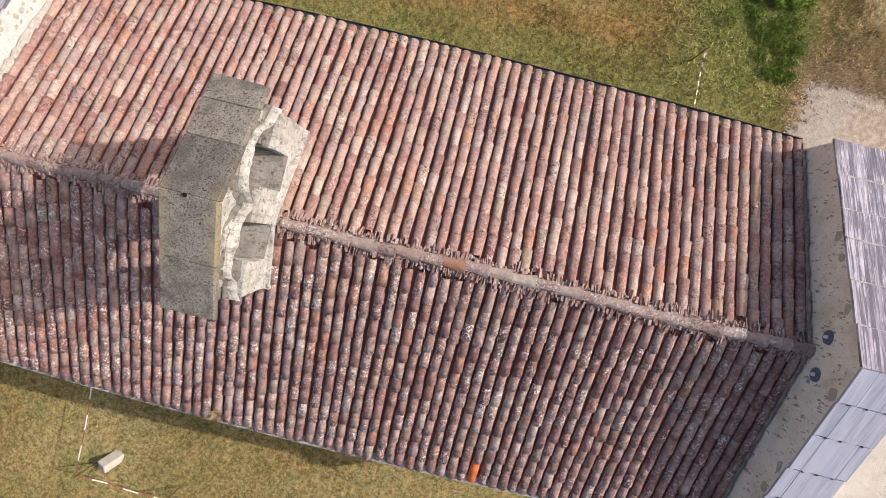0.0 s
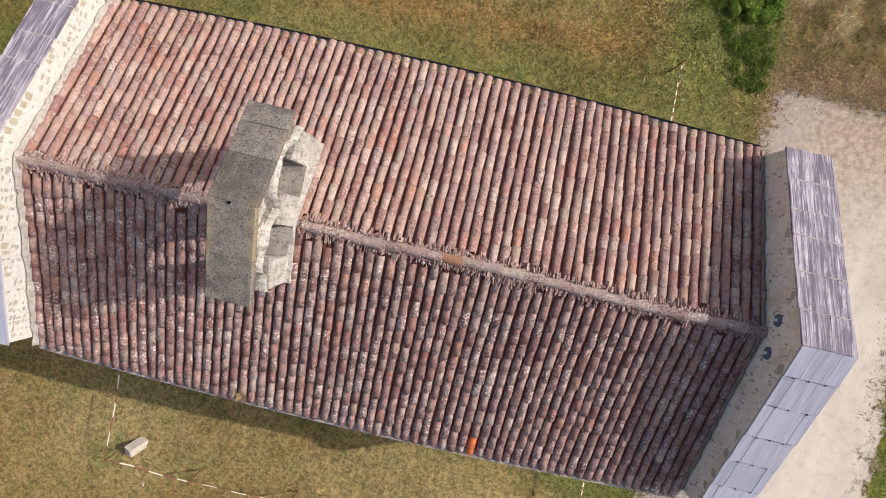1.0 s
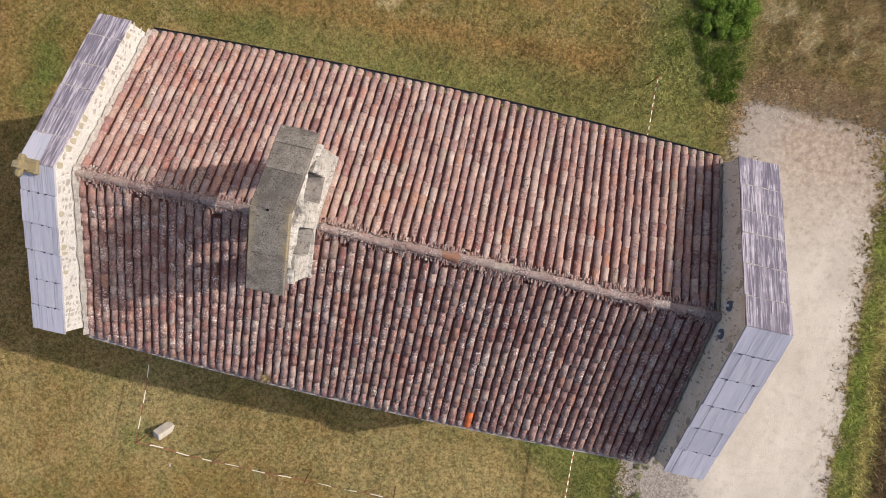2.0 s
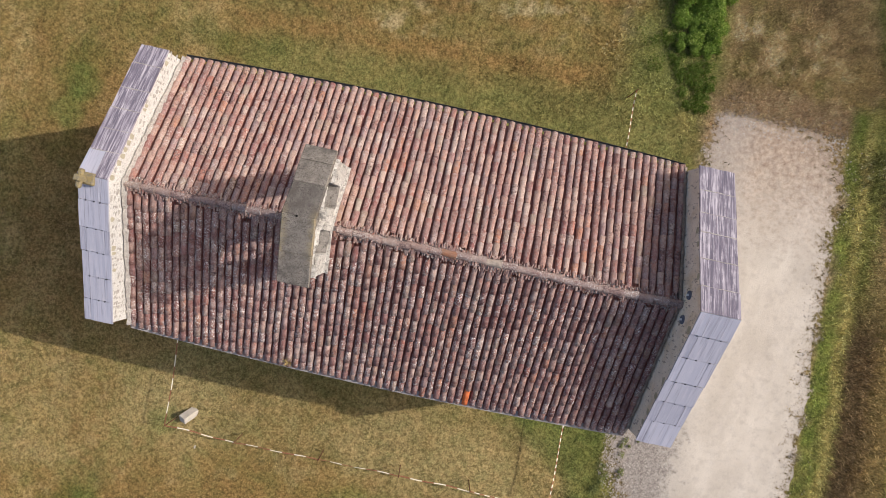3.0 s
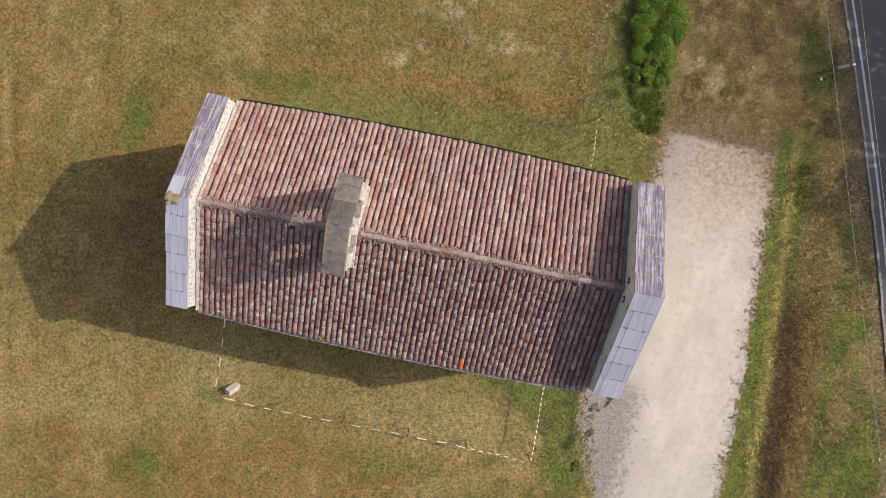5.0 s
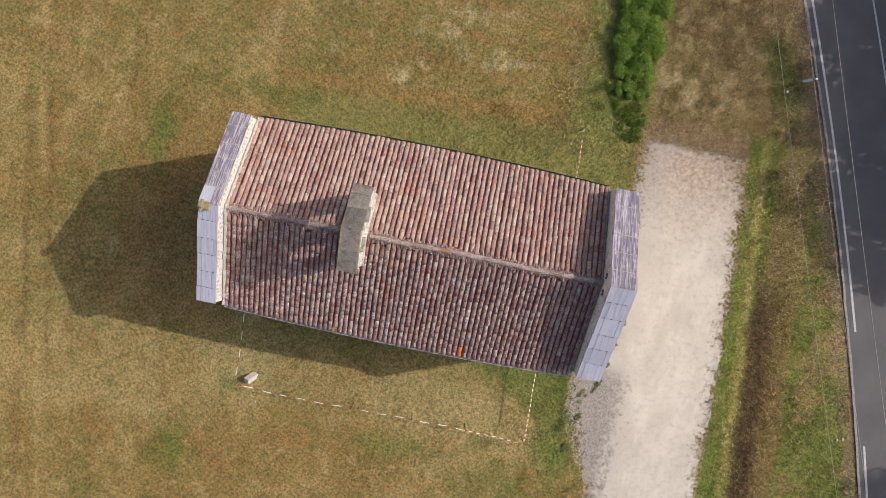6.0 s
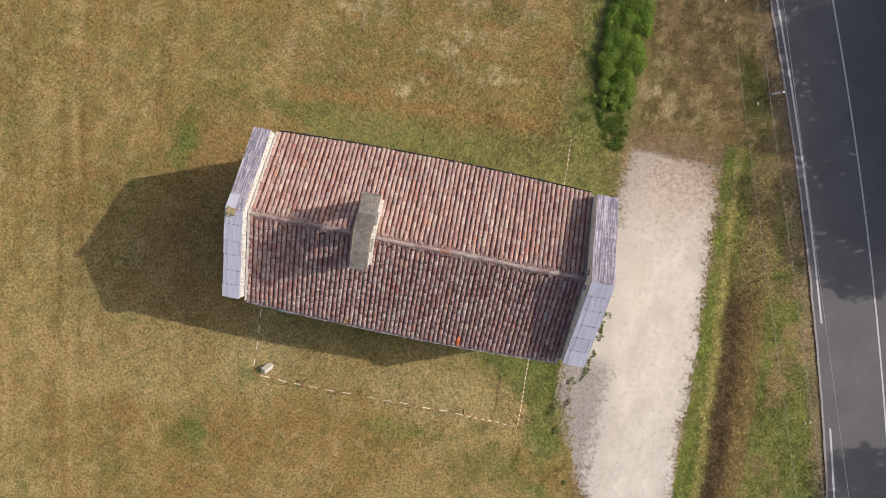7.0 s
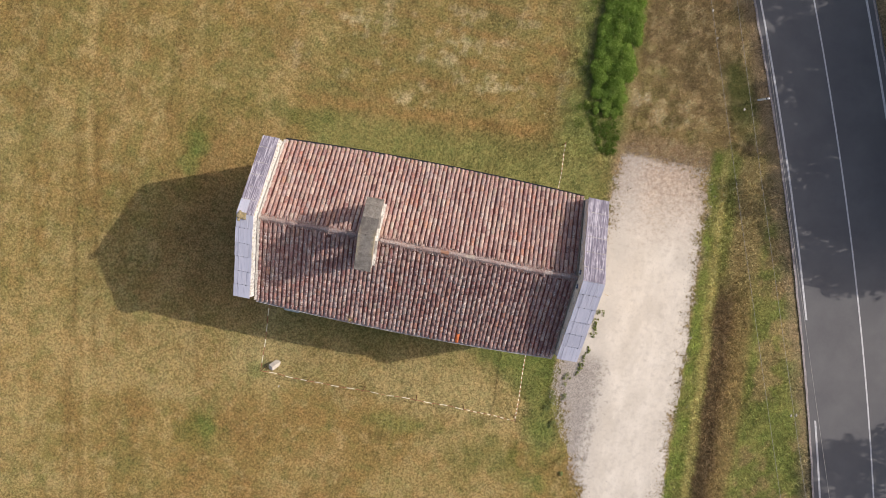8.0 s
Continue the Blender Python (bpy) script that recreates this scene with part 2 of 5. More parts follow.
def gravel_material():
    n = Nodes("gravel", 0.95)
    big = n.noise(0.45, 5.0, 0.6)
    mid = n.noise(3.0, 5.0, 0.7)
    fine = n.noise(38.0, 4.0, 0.75)
    c = n.mix(n.ramp(big, (0.35, 0.0), (0.65, 1.0)), (0.62, 0.56, 0.47), (0.52, 0.465, 0.385))
    c = n.mix(n.ramp(n.noise(0.9, 5.0, 0.65, stretch=(1.0, 0.4, 1.0)), (0.45, 0.0), (0.66, 0.55)), c, (0.71, 0.65, 0.555))
    c = n.mix(n.ramp(n.noise(1.7, 6.0, 0.7, stretch=(1.0, 0.5, 1.0)), (0.55, 0.0), (0.68, 0.3)), c, (0.48, 0.43, 0.37))
    c = n.mix(n.ramp(mid, (0.50, 0.0), (0.66, 0.4)), c, (0.40, 0.35, 0.295))
    c = n.mix(n.ramp(n.noise(4.0, 9.0, 0.8), (0.52, 0.0), (0.66, 0.4)), c, (0.60, 0.56, 0.50))
    c = n.mix(n.ramp(fine, (0.34, 0.5), (0.44, 0.0)), c, (0.27, 0.24, 0.21))
    spot = n.node("ShaderNodeSeparateXYZ")
    n.put(spot.inputs[0], n.place)
    # leaf litter and earth over the northern end
    north = n.ramp(n.math("MULTIPLY", n.math("ADD", spot.outputs[1], n.math("MULTIPLY", mid, 5.0)), 0.1), (0.45, 0.0), (0.88, 0.9))
    litter = n.mix(n.ramp(n.noise(5.5, 9.0, 0.85), (0.40, 0.0), (0.62, 1.0)), (0.25, 0.17, 0.12), (0.60, 0.48, 0.36))
    c = n.mix(north, c, litter)
    side = n.ramp(n.math("MULTIPLY", n.math("ADD", spot.outputs[0], n.math("MULTIPLY", n.noise(0.7, 5.0, 0.7), 2.4)), 0.05), (0.585, 0.45), (0.66, 0.0))
    c = n.mix(side, c, (0.40, 0.375, 0.335))
    # coarser grey stone on the south-western corner
    corner = n.math("MULTIPLY", n.ramp(n.math("MULTIPLY", n.math("ADD", spot.outputs[0], n.math("MULTIPLY", mid, 4.5)), 0.05), (0.645, 1.0), (0.685, 0.0)), n.ramp(n.math("MULTIPLY", spot.outputs[1], -0.1), (0.45, 0.0), (0.56, 1.0)))
    c = n.mix(n.math("MULTIPLY", corner, 0.9), c, n.mix(n.ramp(n.noise(13.0, 6.0, 0.85), (0.43, 0.0), (0.57, 1.0)), (0.17, 0.145, 0.125), (0.40, 0.36, 0.315)))
    # the rim thins out into the turf
    at = n.node("ShaderNodeAttribute")
    at.attribute_name = "inside"
    depth = n.math("ADD", at.outputs["Fac"], n.math("MULTIPLY", n.math("SUBTRACT", n.noise(2.2, 4.0, 0.7), 0.5), 2.2))
    depth = n.math("ADD", depth, n.math("MULTIPLY", n.math("SUBTRACT", n.noise(6.5, 5.0, 0.85), 0.5), 3.4))
    earth = n.mix(n.ramp(fine, (0.4, 0.0), (0.6, 1.0)), (0.22, 0.165, 0.105), (0.42, 0.35, 0.265))
    c = n.mix(n.ramp(depth, (0.0, 0.75), (0.55, 0.0)), c, earth)
    n.put(n.bsdf.inputs["Alpha"], n.ramp(depth, (0.0, 0.0), (0.06, 1.0)))
    return n.done(c, fine, 0.6, 0.03)


def asphalt_material():
    n = Nodes("asphalt", 0.85)
    fine = n.noise(60.0, 4.0, 0.75)
    big = n.noise(0.5, 4.0, 0.6)
    c = n.mix(n.ramp(big, (0.3, 0.0), (0.7, 1.0)), (0.096, 0.092, 0.094), (0.134, 0.129, 0.127))
    c = n.mix(n.ramp(fine, (0.4, 0.0), (0.7, 0.5)), c, (0.19, 0.185, 0.18))
    return n.done(c, fine, 0.3, 0.01)


def leaf_material(name, light):
    """Thin leaves, each of its own green, that let some light through."""
    n = Nodes(name, 0.6)
    r = n.node("ShaderNodeNewGeometry").outputs["Random Per Island"]
    c = n.ramp(r, (0.0, (0.075, 0.125, 0.022)), (0.4, (0.17, 0.26, 0.045)), (0.75, (0.26, 0.36, 0.07)), (1.0, (0.42, 0.47, 0.14)))
    c = n.mix(n.ramp(n.noise(0.9, 3.0), (0.35, 0.0), (0.7, 0.5)), c, (0.18, 0.27, 0.05))
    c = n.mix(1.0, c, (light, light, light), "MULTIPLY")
    glow = n.node("ShaderNodeBsdfTranslucent")
    n.put(glow.inputs["Color"], n.mix(1.0, c, (1.3, 1.5, 0.7), "MULTIPLY"))
    both = n.node("ShaderNodeMixShader")
    both.inputs[0].default_value = 0.35
    out = n.tree.nodes["Material Output"]
    n.tree.links.new(n.bsdf.outputs[0], both.inputs[1])
    n.tree.links.new(glow.outputs[0], both.inputs[2])
    n.tree.links.new(both.outputs[0], out.inputs["Surface"])
    return n.done(c)


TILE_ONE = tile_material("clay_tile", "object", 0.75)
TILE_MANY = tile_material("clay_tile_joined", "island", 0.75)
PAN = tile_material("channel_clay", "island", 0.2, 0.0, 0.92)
RIDGE = tile_material("ridge_clay", "object", 1.0, 0.62)
SHARD = tile_material("shard_clay", "island", 1.0, 0.12)
MORTAR = stone_material("lime_mortar", (0.46, 0.42, 0.385), (0.30, 0.265, 0.245), 3.0, None, 0.35)
RIDGE_LIME = stone_material("ridge_lime", (0.66, 0.62, 0.57), (0.34, 0.30, 0.275), 6.0, None, 0.4)
WHITE_WALL = stone_material("white_rubble", (0.80, 0.78, 0.735), (0.70, 0.675, 0.62), 2.0, None, 0.35)
RUBBLE = stone_material("rubble_stone", (0.60, 0.565, 0.505), (0.40, 0.375, 0.335), 3.0, None, 0.4)
GRIT = stone_material("gritty_mortar", (0.60, 0.56, 0.50), (0.36, 0.32, 0.285), 5.0, None, 0.6)
OCHRE_STONE = stone_material("ochre_stone", (0.54, 0.495, 0.37), (0.43, 0.39, 0.29), 2.0)
RENDERED = render_material()
WALL = stone_material("wall_limestone", (0.48, 0.43, 0.35), (0.36, 0.31, 0.25), 0.9)
BELL_STONE = eroded_material("bell_limestone", (0.86, 0.83, 0.765), (0.64, 0.605, 0.545), (0.24, 0.22, 0.19))
PIER_STONE = eroded_material("pier_limestone", (0.76, 0.73, 0.67), (0.50, 0.47, 0.42), (0.17, 0.155, 0.135))
CRUST = eroded_material("crusted_limestone", (0.40, 0.375, 0.335), (0.26, 0.24, 0.21), (0.11, 0.10, 0.085))
SILL = eroded_material("sill_mortar", (0.36, 0.335, 0.30), (0.25, 0.23, 0.205), (0.11, 0.10, 0.09))
CAP_STONE = cap_material()
ORANGE = plain_material("new_orange_clay", (0.70, 0.19, 0.07), 0.85, 0.2, 12.0)
RUST_CLAY = stone_material("rust_clay", (0.44, 0.20, 0.11), (0.30, 0.20, 0.15), 3.0, None, 0.4)
CREAM = plain_material("cream_clay", (0.42, 0.35, 0.285), 0.9, 0.25, 12.0)
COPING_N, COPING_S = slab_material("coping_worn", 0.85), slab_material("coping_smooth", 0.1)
LICHEN_STONE = stone_material("lichen_stone", (0.36, 0.285, 0.13), (0.25, 0.22, 0.16), 5.0)
FLASHING = stone_material("sooty_mortar", (0.50, 0.42, 0.34), (0.24, 0.19, 0.155), 2.5, None, 0.5)
SOCKET = plain_material("hole_black", (0.012, 0.011, 0.010), 0.9, 0.2, 9.0)
GUTTER = plain_material("dark_zinc", (0.055, 0.055, 0.06), 0.55, 0.3, 5.0)
CEMENT = plain_material("eave_mortar", (0.36, 0.335, 0.32), 0.95, 0.3, 6.0)
TURF = turf_material("turf", False)
BLADES = turf_material("grass_blades", True)
GRAVEL = gravel_material()
PEBBLE = stone_material("pebble", (0.50, 0.455, 0.395), (0.36, 0.32, 0.275), 1.0)
ASPHALT = asphalt_material()
PAINT = plain_material("road_paint", (0.50, 0.49, 0.48), 0.7, 0.2, 12.0)
DUST = plain_material("road_dust", (0.30, 0.265, 0.25), 0.95, 0.3, 9.0)
LEAF = leaf_material("leaf", 1.0)
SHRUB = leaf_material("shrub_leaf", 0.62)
BARK = plain_material("bark", (0.12, 0.09, 0.065), 0.95, 0.3, 14.0)
TAPE_RED = plain_material("tape_red", (0.32, 0.13, 0.075), 0.5, 0.1)
TAPE_WHITE = plain_material("tape_white", (0.84, 0.79, 0.62), 0.5, 0.05)
FLOWER = plain_material("pale_petal", (0.58, 0.52, 0.30), 0.8, 0.15, 20.0)
WEED = plain_material("weed_leaf", (0.19, 0.215, 0.075), 0.8, 0.5, 14.0)
STRAW = plain_material("dry_straw", (0.42, 0.31, 0.13), 0.9, 0.3, 20.0)
ROD = plain_material("rusty_rod", (0.17, 0.085, 0.05), 0.8, 0.3, 30.0)
BLOCK = stone_material("white_block", (0.64, 0.58, 0.49), (0.52, 0.465, 0.39), 2.0)
CABLE = plain_material("cable_sheath", (0.42, 0.39, 0.34), 0.6, 0.1)
POST_WHITE = plain_material("post_white", (0.74, 0.73, 0.72), 0.5, 0.06)
IRON = plain_material("blue_grey_iron", (0.13, 0.145, 0.19), 0.6, 0.25, 20.0)


# ---------------------------------------------------------------- helpers
def part(name, bm, material, parent=None, label="", kind=""):
    mesh = bpy.data.meshes.new(name)
    bm.to_mesh(mesh)
    bm.free()
    mesh.materials.append(material)
    ob = new(name, mesh)
    ob.parent = parent
    return tagged(ob, label, kind=kind)


def soup(name, verts, faces, material, parent=None, label="", kind=""):
    mesh = bpy.data.meshes.new(name)
    mesh.from_pydata(verts, [], faces)
    mesh.materials.append(material)
    ob = new(name, mesh)
    ob.parent = parent
    return tagged(ob, label, kind=kind)


def box(bm, x0, x1, y0, y1, z0, z1, bevel=0.0):
    made = bmesh.ops.create_cube(bm, size=1.0, matrix=Matrix.LocRotScale(((x0 + x1) / 2, (y0 + y1) / 2, (z0 + z1) / 2), None, (x1 - x0, y1 - y0, z1 - z0)))
    if bevel:
        edges = list({e for v in made["verts"] for e in v.link_edges})
        bmesh.ops.bevel(bm, geom=edges, offset=bevel, segments=1, affect="EDGES")
    return made


def tube(bm, a, b, r0, r1=None, sides=8):
    a, b = Vector(a), Vector(b)
    m = Matrix.Translation((a + b) / 2) @ (b - a).to_track_quat("Z", "Y").to_matrix().to_4x4()
    bmesh.ops.create_cone(bm, cap_ends=True, segments=sides, radius1=r0, radius2=r0 if r1 is None else r1, depth=(b - a).length, matrix=m)


def prism(bm, outline, axis, low, high):
    """An outline of (a, b) pairs drawn out along x or y."""
    def at(p, w):
        return (w, *p) if axis == "x" else (p[0], w, p[1])
    one, two = [bm.verts.new(at(p, low)) for p in outline], [bm.verts.new(at(p, high)) for p in outline]
    bm.faces.new(one)
    bm.faces.new(two[::-1])
    for i in range(len(outline)):
        j = (i + 1) % len(outline)
        bm.faces.new((one[j], one[i], two[i], two[j]))
    bmesh.ops.recalc_face_normals(bm, faces=bm.faces)


def roughen(bm, size, amount):
    for v in bm.verts:
        v.co += noise.noise_vector(v.co * size) * amount


def lattice(x, y, seed=0):
    """Smooth noise from 0 to 1 on numpy arrays."""
    rng = np.random.RandomState(seed)
    table = rng.rand(64, 64)
    xi, yi = np.floor(x).astype(int), np.floor(y).astype(int)
    fx, fy = x - xi, y - yi
    fx, fy = fx * fx * (3 - 2 * fx), fy * fy * (3 - 2 * fy)
    a, b = table[xi % 64, yi % 64], table[(xi + 1) % 64, yi % 64]
    c, d = table[xi % 64, (yi + 1) % 64], table[(xi + 1) % 64, (yi + 1) % 64]
    return (a * (1 - fx) + b * fx) * (1 - fy) + (c * (1 - fx) + d * fx) * fy


def cloud(x, y, size, seed):
    return 0.5 * lattice(x / size, y / size, seed) + 0.3 * lattice(2.1 * x / size, 2.1 * y / size, seed + 1) + 0.2 * lattice(4.3 * x / size, 4.3 * y / size, seed + 2)


def ramp01(v, low, high):
    s = np.clip((v - low) / (high - low), 0, 1)
    return s * s * (3 - 2 * s)


# ---------------------------------------------------------------- ground
def road_edge(y):
    """The road's western edge line; the road bends gently."""
    y = np.asarray(y, float)
    c = np.clip(y, -14, 20)
    x = 22.28 - 0.3184 * c - 0.00258 * c * c
    return x + (y - c) * (-0.3184 - 2 * 0.00258 * c)


def drive_west(y):
    y = np.asarray(y, float)
    return np.interp(y, [-40, -13.6, -10.9, -7.7, -5.9, -2.9, 0.2, 3.2, 7.1], [20.0, 11.3, 10.1, 8.55, 8.45, 8.8, 9.2, 9.6, 9.75])


def drive_east(y):
    y = np.asarray(y, float)
    return np.interp(y, [-40, -22, -12.6, -7, -2.9, 1.6, 5.0, 7.8], [28.0, 17.6, 16.05, 15.9, 15.75, 15.5, 15.25, 14.95])


# start, end, half width, colour and strength of each mower track
TRACKS = (
    (-17.6, 5.3, -18.5, 0.9, 0.16, (0.46, 0.36, 0.18), 0.70),
    (-17.2, 11.3, -17.5, 5.5, 0.22, (0.17, 0.14, 0.055), 0.50),
    (-16.6, 10.0, -17.7, 1.3, 0.12, (0.2, 0.14, 0.06), 0.45),
    (-22.8, 10.2, -21.1, -0.7, 0.22, (0.47, 0.36, 0.18), 0.55),
    (-22.5, 3.8, -20.5, -9.9, 0.16, (0.17, 0.12, 0.05), 0.60),
    (-21.3, 3.7, -19.1, -10.4, 0.16, (0.17, 0.12, 0.05), 0.50),
    (-26.3, 9.6, -24.4, -4.4, 0.30, (0.17, 0.15, 0.055), 0.40),
    (-20.5, -11.3, -19.4, -19.5, 0.20, (0.18, 0.125, 0.05), 0.50),
    (-20.0, -8.4, -18.1, -19.3, 0.18, (0.46, 0.36, 0.18), 0.50),
    (-24.9, -0.4, -22.3, -17.3, 0.22, (0.45, 0.35, 0.17), 0.45),
    (-20.5, 10.0, -19.7, 0.6, 0.20, (0.4, 0.31, 0.15), 0.40),
)


def tone(x, y):
    """The colour of the turf at a place: dry field, greener lawn round the chapel, straw and weeds along the road."""
    x, y = np.asarray(x, float), np.asarray(y, float)
    dry, straw, lawn = np.array((0.285, 0.212, 0.086)), np.array((0.365, 0.290, 0.138)), np.array((0.198, 0.195, 0.077))
    lush, soil, pale = np.array((0.075, 0.125, 0.025)), np.array((0.14, 0.10, 0.06)), np.array((0.42, 0.335, 0.205))

    def blend(base, other, m):
        return base * (1 - m[..., None]) + other * m[..., None]
    c = np.broadcast_to(dry, x.shape + (3,)).copy()
    c = blend(c, straw, ramp01(cloud(x, y, 5.0, 3), 0.42, 0.68) * 0.8)
    c = blend(c, lawn, ramp01(cloud(x + 40, y, 6.5, 11), 0.50, 0.70) * 0.42)
    c = blend(c, np.array((0.30, 0.190, 0.082)), ramp01(cloud(x, y, 1.3, 91), 0.50, 0.66) * 0.38)
    c = blend(c, np.array((0.215, 0.205, 0.078)), ramp01(cloud(x, y, 1.1, 94), 0.54, 0.70) * 0.5)
    c = blend(c, np.array((0.40, 0.32, 0.165)), ramp01(cloud(x, y, 0.7, 97), 0.56, 0.70) * 0.5)
    # pale worn ground south of the chapel
    c = blend(c, np.array((0.39, 0.325, 0.165)), (0.4 + 0.65 * ramp01(cloud(x, y, 3.0, 17), 0.36, 0.62)) * (1 - ramp01(np.abs(y + 7.6), 1.5, 3.6)) * (1 - ramp01(np.abs(x + 1.5), 8.0, 11.0)) * 0.85)
    olive = ramp01(y + 2.0 * (cloud(x, y, 3.0, 39) - 0.5), 4.5, 6.5) * (1 - ramp01(np.abs(x + 0.5), 7.5, 10.5))
    c = blend(c, np.array((0.225, 0.200, 0.082)), olive * (0.3 + 0.5 * ramp01(cloud(x, y, 1.5, 40), 0.4, 0.6)))
    # old mowing tracks across the western field
    across, along = 0.99 * x + 0.14 * y, 0.99 * y - 0.14 * x
    streak, field = cloud(across, along / 16, 1.1, 25), ramp01(-x, 7, 13)
    rough = 0.5 * (cloud(x, y, 1.2, 23) - 0.5)
    c = blend(c, np.array((0.21, 0.148, 0.06)), ramp01(streak + rough, 0.56, 0.74) * 0.4 * field)
    c = blend(c, np.array((0.40, 0.31, 0.145)), ramp01(-streak + rough, -0.42, -0.28) * 0.35 * field)
    # wheel tracks left by the mower
    for ax, ay, bx, by, wide, shade, amount in TRACKS:
        length = math.hypot(bx - ax, by - ay)
        t = ((x - ax) * (bx - ax) + (y - ay) * (by - ay)) / length
        d = ((x - ax) * (by - ay) - (y - ay) * (bx - ax)) / length + 0.35 * (cloud(x, y, 2.2, 27) - 0.5)
        c = blend(c, np.array(shade), np.exp(-(d / wide) ** 2) * ramp01(t, -1.0, 1.5) * (1 - ramp01(t, length - 1.5, length + 1.0)) * amount * (0.45 + 0.55 * ramp01(cloud(x, y, 0.9, 28), 0.35, 0.55)))
    # mower rounds in an arc north of the chapel
    ring = np.sin((y - 0.012 * (x + 2) ** 2 + 0.10 * x) * 3.6 + 2.0 * cloud(x, y, 7, 29))
    c = blend(c, np.array((0.30, 0.185, 0.085)), ramp01(ring + 1.6 * (cloud(x, y, 1.5, 33) - 0.5), 0.5, 1.2) * 0.5 * ramp01(y, 5.5, 7) * (1 - ramp01(np.abs(x), 9, 13)))
    c = blend(c, np.array((0.40, 0.335, 0.215)), ramp01(cloud(x, y, 0.8, 35), 0.60, 0.72) * 0.45 * ramp01(y, 7.5, 9) * (1 - ramp01(np.abs(x + 2), 8, 11)))
    # the lawn near the walls stays green
    dx, dy = np.maximum(np.abs(x + 0.6) - 8.3, 0), np.maximum(np.abs(y + 0.4) - 4.2, 0)
    near = np.hypot(dx, dy) + 3.2 * (cloud(x, y, 2.5, 31) - 0.5)
    c = blend(c, lawn, (1 - ramp01(near - 0.9 * ramp01(y, -1, 2), 0.8, 3.6)) * 0.8 * (0.25 + 0.75 * ramp01(x, -10.0, -7)))
    c = blend(c, lush, (1 - ramp01(near, 0.2, 2.0)) * 0.15 * ramp01(x, -9, -6))
    c = blend(c, np.array((0.31, 0.21, 0.092)), (1 - ramp01(x + 1.5 * (cloud(x, y, 2.0, 37) - 0.5), -10.2, -8.9)) * (1 - ramp01(np.abs(y + 1), 4, 7)) * ramp01(x, -18, -14) * 0.7)
    spots = [(-15.4, 2.9, 1.1, 2.6), (8.2, -8.8, 1.8, 3.2), (4.9, -11.9, 3.0, 1.6), (-11.7, -13.8, 1.6, 1.4), (-10.0, 5.8, 3.0, 0.9), (6.6, -6.6, 2.2, 1.6), (7.4, 8.2, 2.2, 1.6)]
    for sx, sy, rx, ry in spots:
        d = np.hypot((x - sx) / rx, (y - sy) / ry) + 2.0 * (cloud(x, y, 1.1, 41) - 0.5)
        c = blend(c, lush, (1 - ramp01(d, 0.4, 1.2)) * 0.42)
    foot = ramp01(x + 1.2 * (cloud(x, y, 1.5, 57) - 0.5), 5.0, 6.6) * (1 - ramp01(x, 9.3, 10.1)) * ramp01(y + 1.5 * (cloud(x, y, 1.2, 58) - 0.5), 5.6, 7.6)
    c = blend(c, np.array((0.275, 0.295, 0.105)), foot * 0.75)
    for sx, sy, rx, ry in ((-9.2, -9.6, 0.6, 0.5), (-0.6, -11.2, 2.6, 0.7), (-11.6, -13.6, 0.8, 0.8), (-15.1, 3.2, 0.7, 0.8), (-15.5, 1.8, 0.7, 0.9), (8.4, -10.8, 1.2, 1.6), (8.6, -13.2, 1.0, 1.0)):
        d = np.hypot((x - sx) / rx, (y - sy) / ry) + 1.6 * (cloud(x, y, 0.9, 43) - 0.5)
        c = blend(c, np.array((0.14, 0.215, 0.06)), (1 - ramp01(d, 0.3, 1.2)) * 0.42)
    # green strip along the northern wall, a rusty mower line beyond it, pale mossy flecks further out
    strip = ramp01(y, 3.2, 4.0) * (1 - ramp01(y + 1.2 * (cloud(x, y, 1.6, 45) - 0.5), 5.6, 6.6)) * ramp01(x, -9.5, -7.5) * (1 - ramp01(x, 8.0, 9.5))
    c = blend(c, np.array((0.235, 0.245, 0.095)), strip * (0.35 + 0.4 * ramp01(cloud(x, y, 1.2, 46), 0.4, 0.6)))
    line = y - (7.3 + 0.05 * x) + 0.9 * (cloud(x, y, 1.5, 47) - 0.5)
    c = blend(c, np.array((0.31, 0.195, 0.085)), np.exp(-(line / 0.45) ** 2) * 0.6 * ramp01(x, -11, -8) * (1 - ramp01(x, 4.0, 6.0)))
    for sx, sy, rx, ry in ((-0.8, 11.4, 2.4, 1.3), (-7.3, 11.8, 1.2, 0.9), (-3.0, 7.9, 1.6, 0.5), (1.8, 9.6, 1.6, 0.9)):
        d = np.hypot((x - sx) / rx, (y - sy) / ry)
        c = blend(c, np.array((0.46, 0.40, 0.25)), (1 - ramp01(d, 0.5, 1.2)) * ramp01(cloud(x, y, 0.6, 48), 0.50, 0.62) * 0.7)
    for sx, sy, rx, ry in ((4.6, -5.9, 2.0, 0.8), (6.6, -6.1, 1.4, 1.2), (8.0, -8.8, 0.9, 1.8)):
        d = np.hypot((x - sx) / rx, (y - sy) / ry) + 1.4 * (cloud(x, y, 1.0, 49) - 0.5)
        c = blend(c, np.array((0.175, 0.215, 0.065)), (1 - ramp01(d, 0.4, 1.3)) * 0.6)
    # straw bank north of the drive: pale beaten grass, browner and darker towards the road
    bank = ramp01(x + 0.6 * (cloud(x, y, 2, 51) - 0.5), 9.2, 10.0) * ramp01(y, 6.9, 7.8)
    c = blend(c, np.array((0.33, 0.25, 0.122)), bank * 0.9)
    far = ramp01(y + 0.25 * (x - 10) + 1.6 * (cloud(x, y, 1.5, 53) - 0.5), 11.3, 12.6)
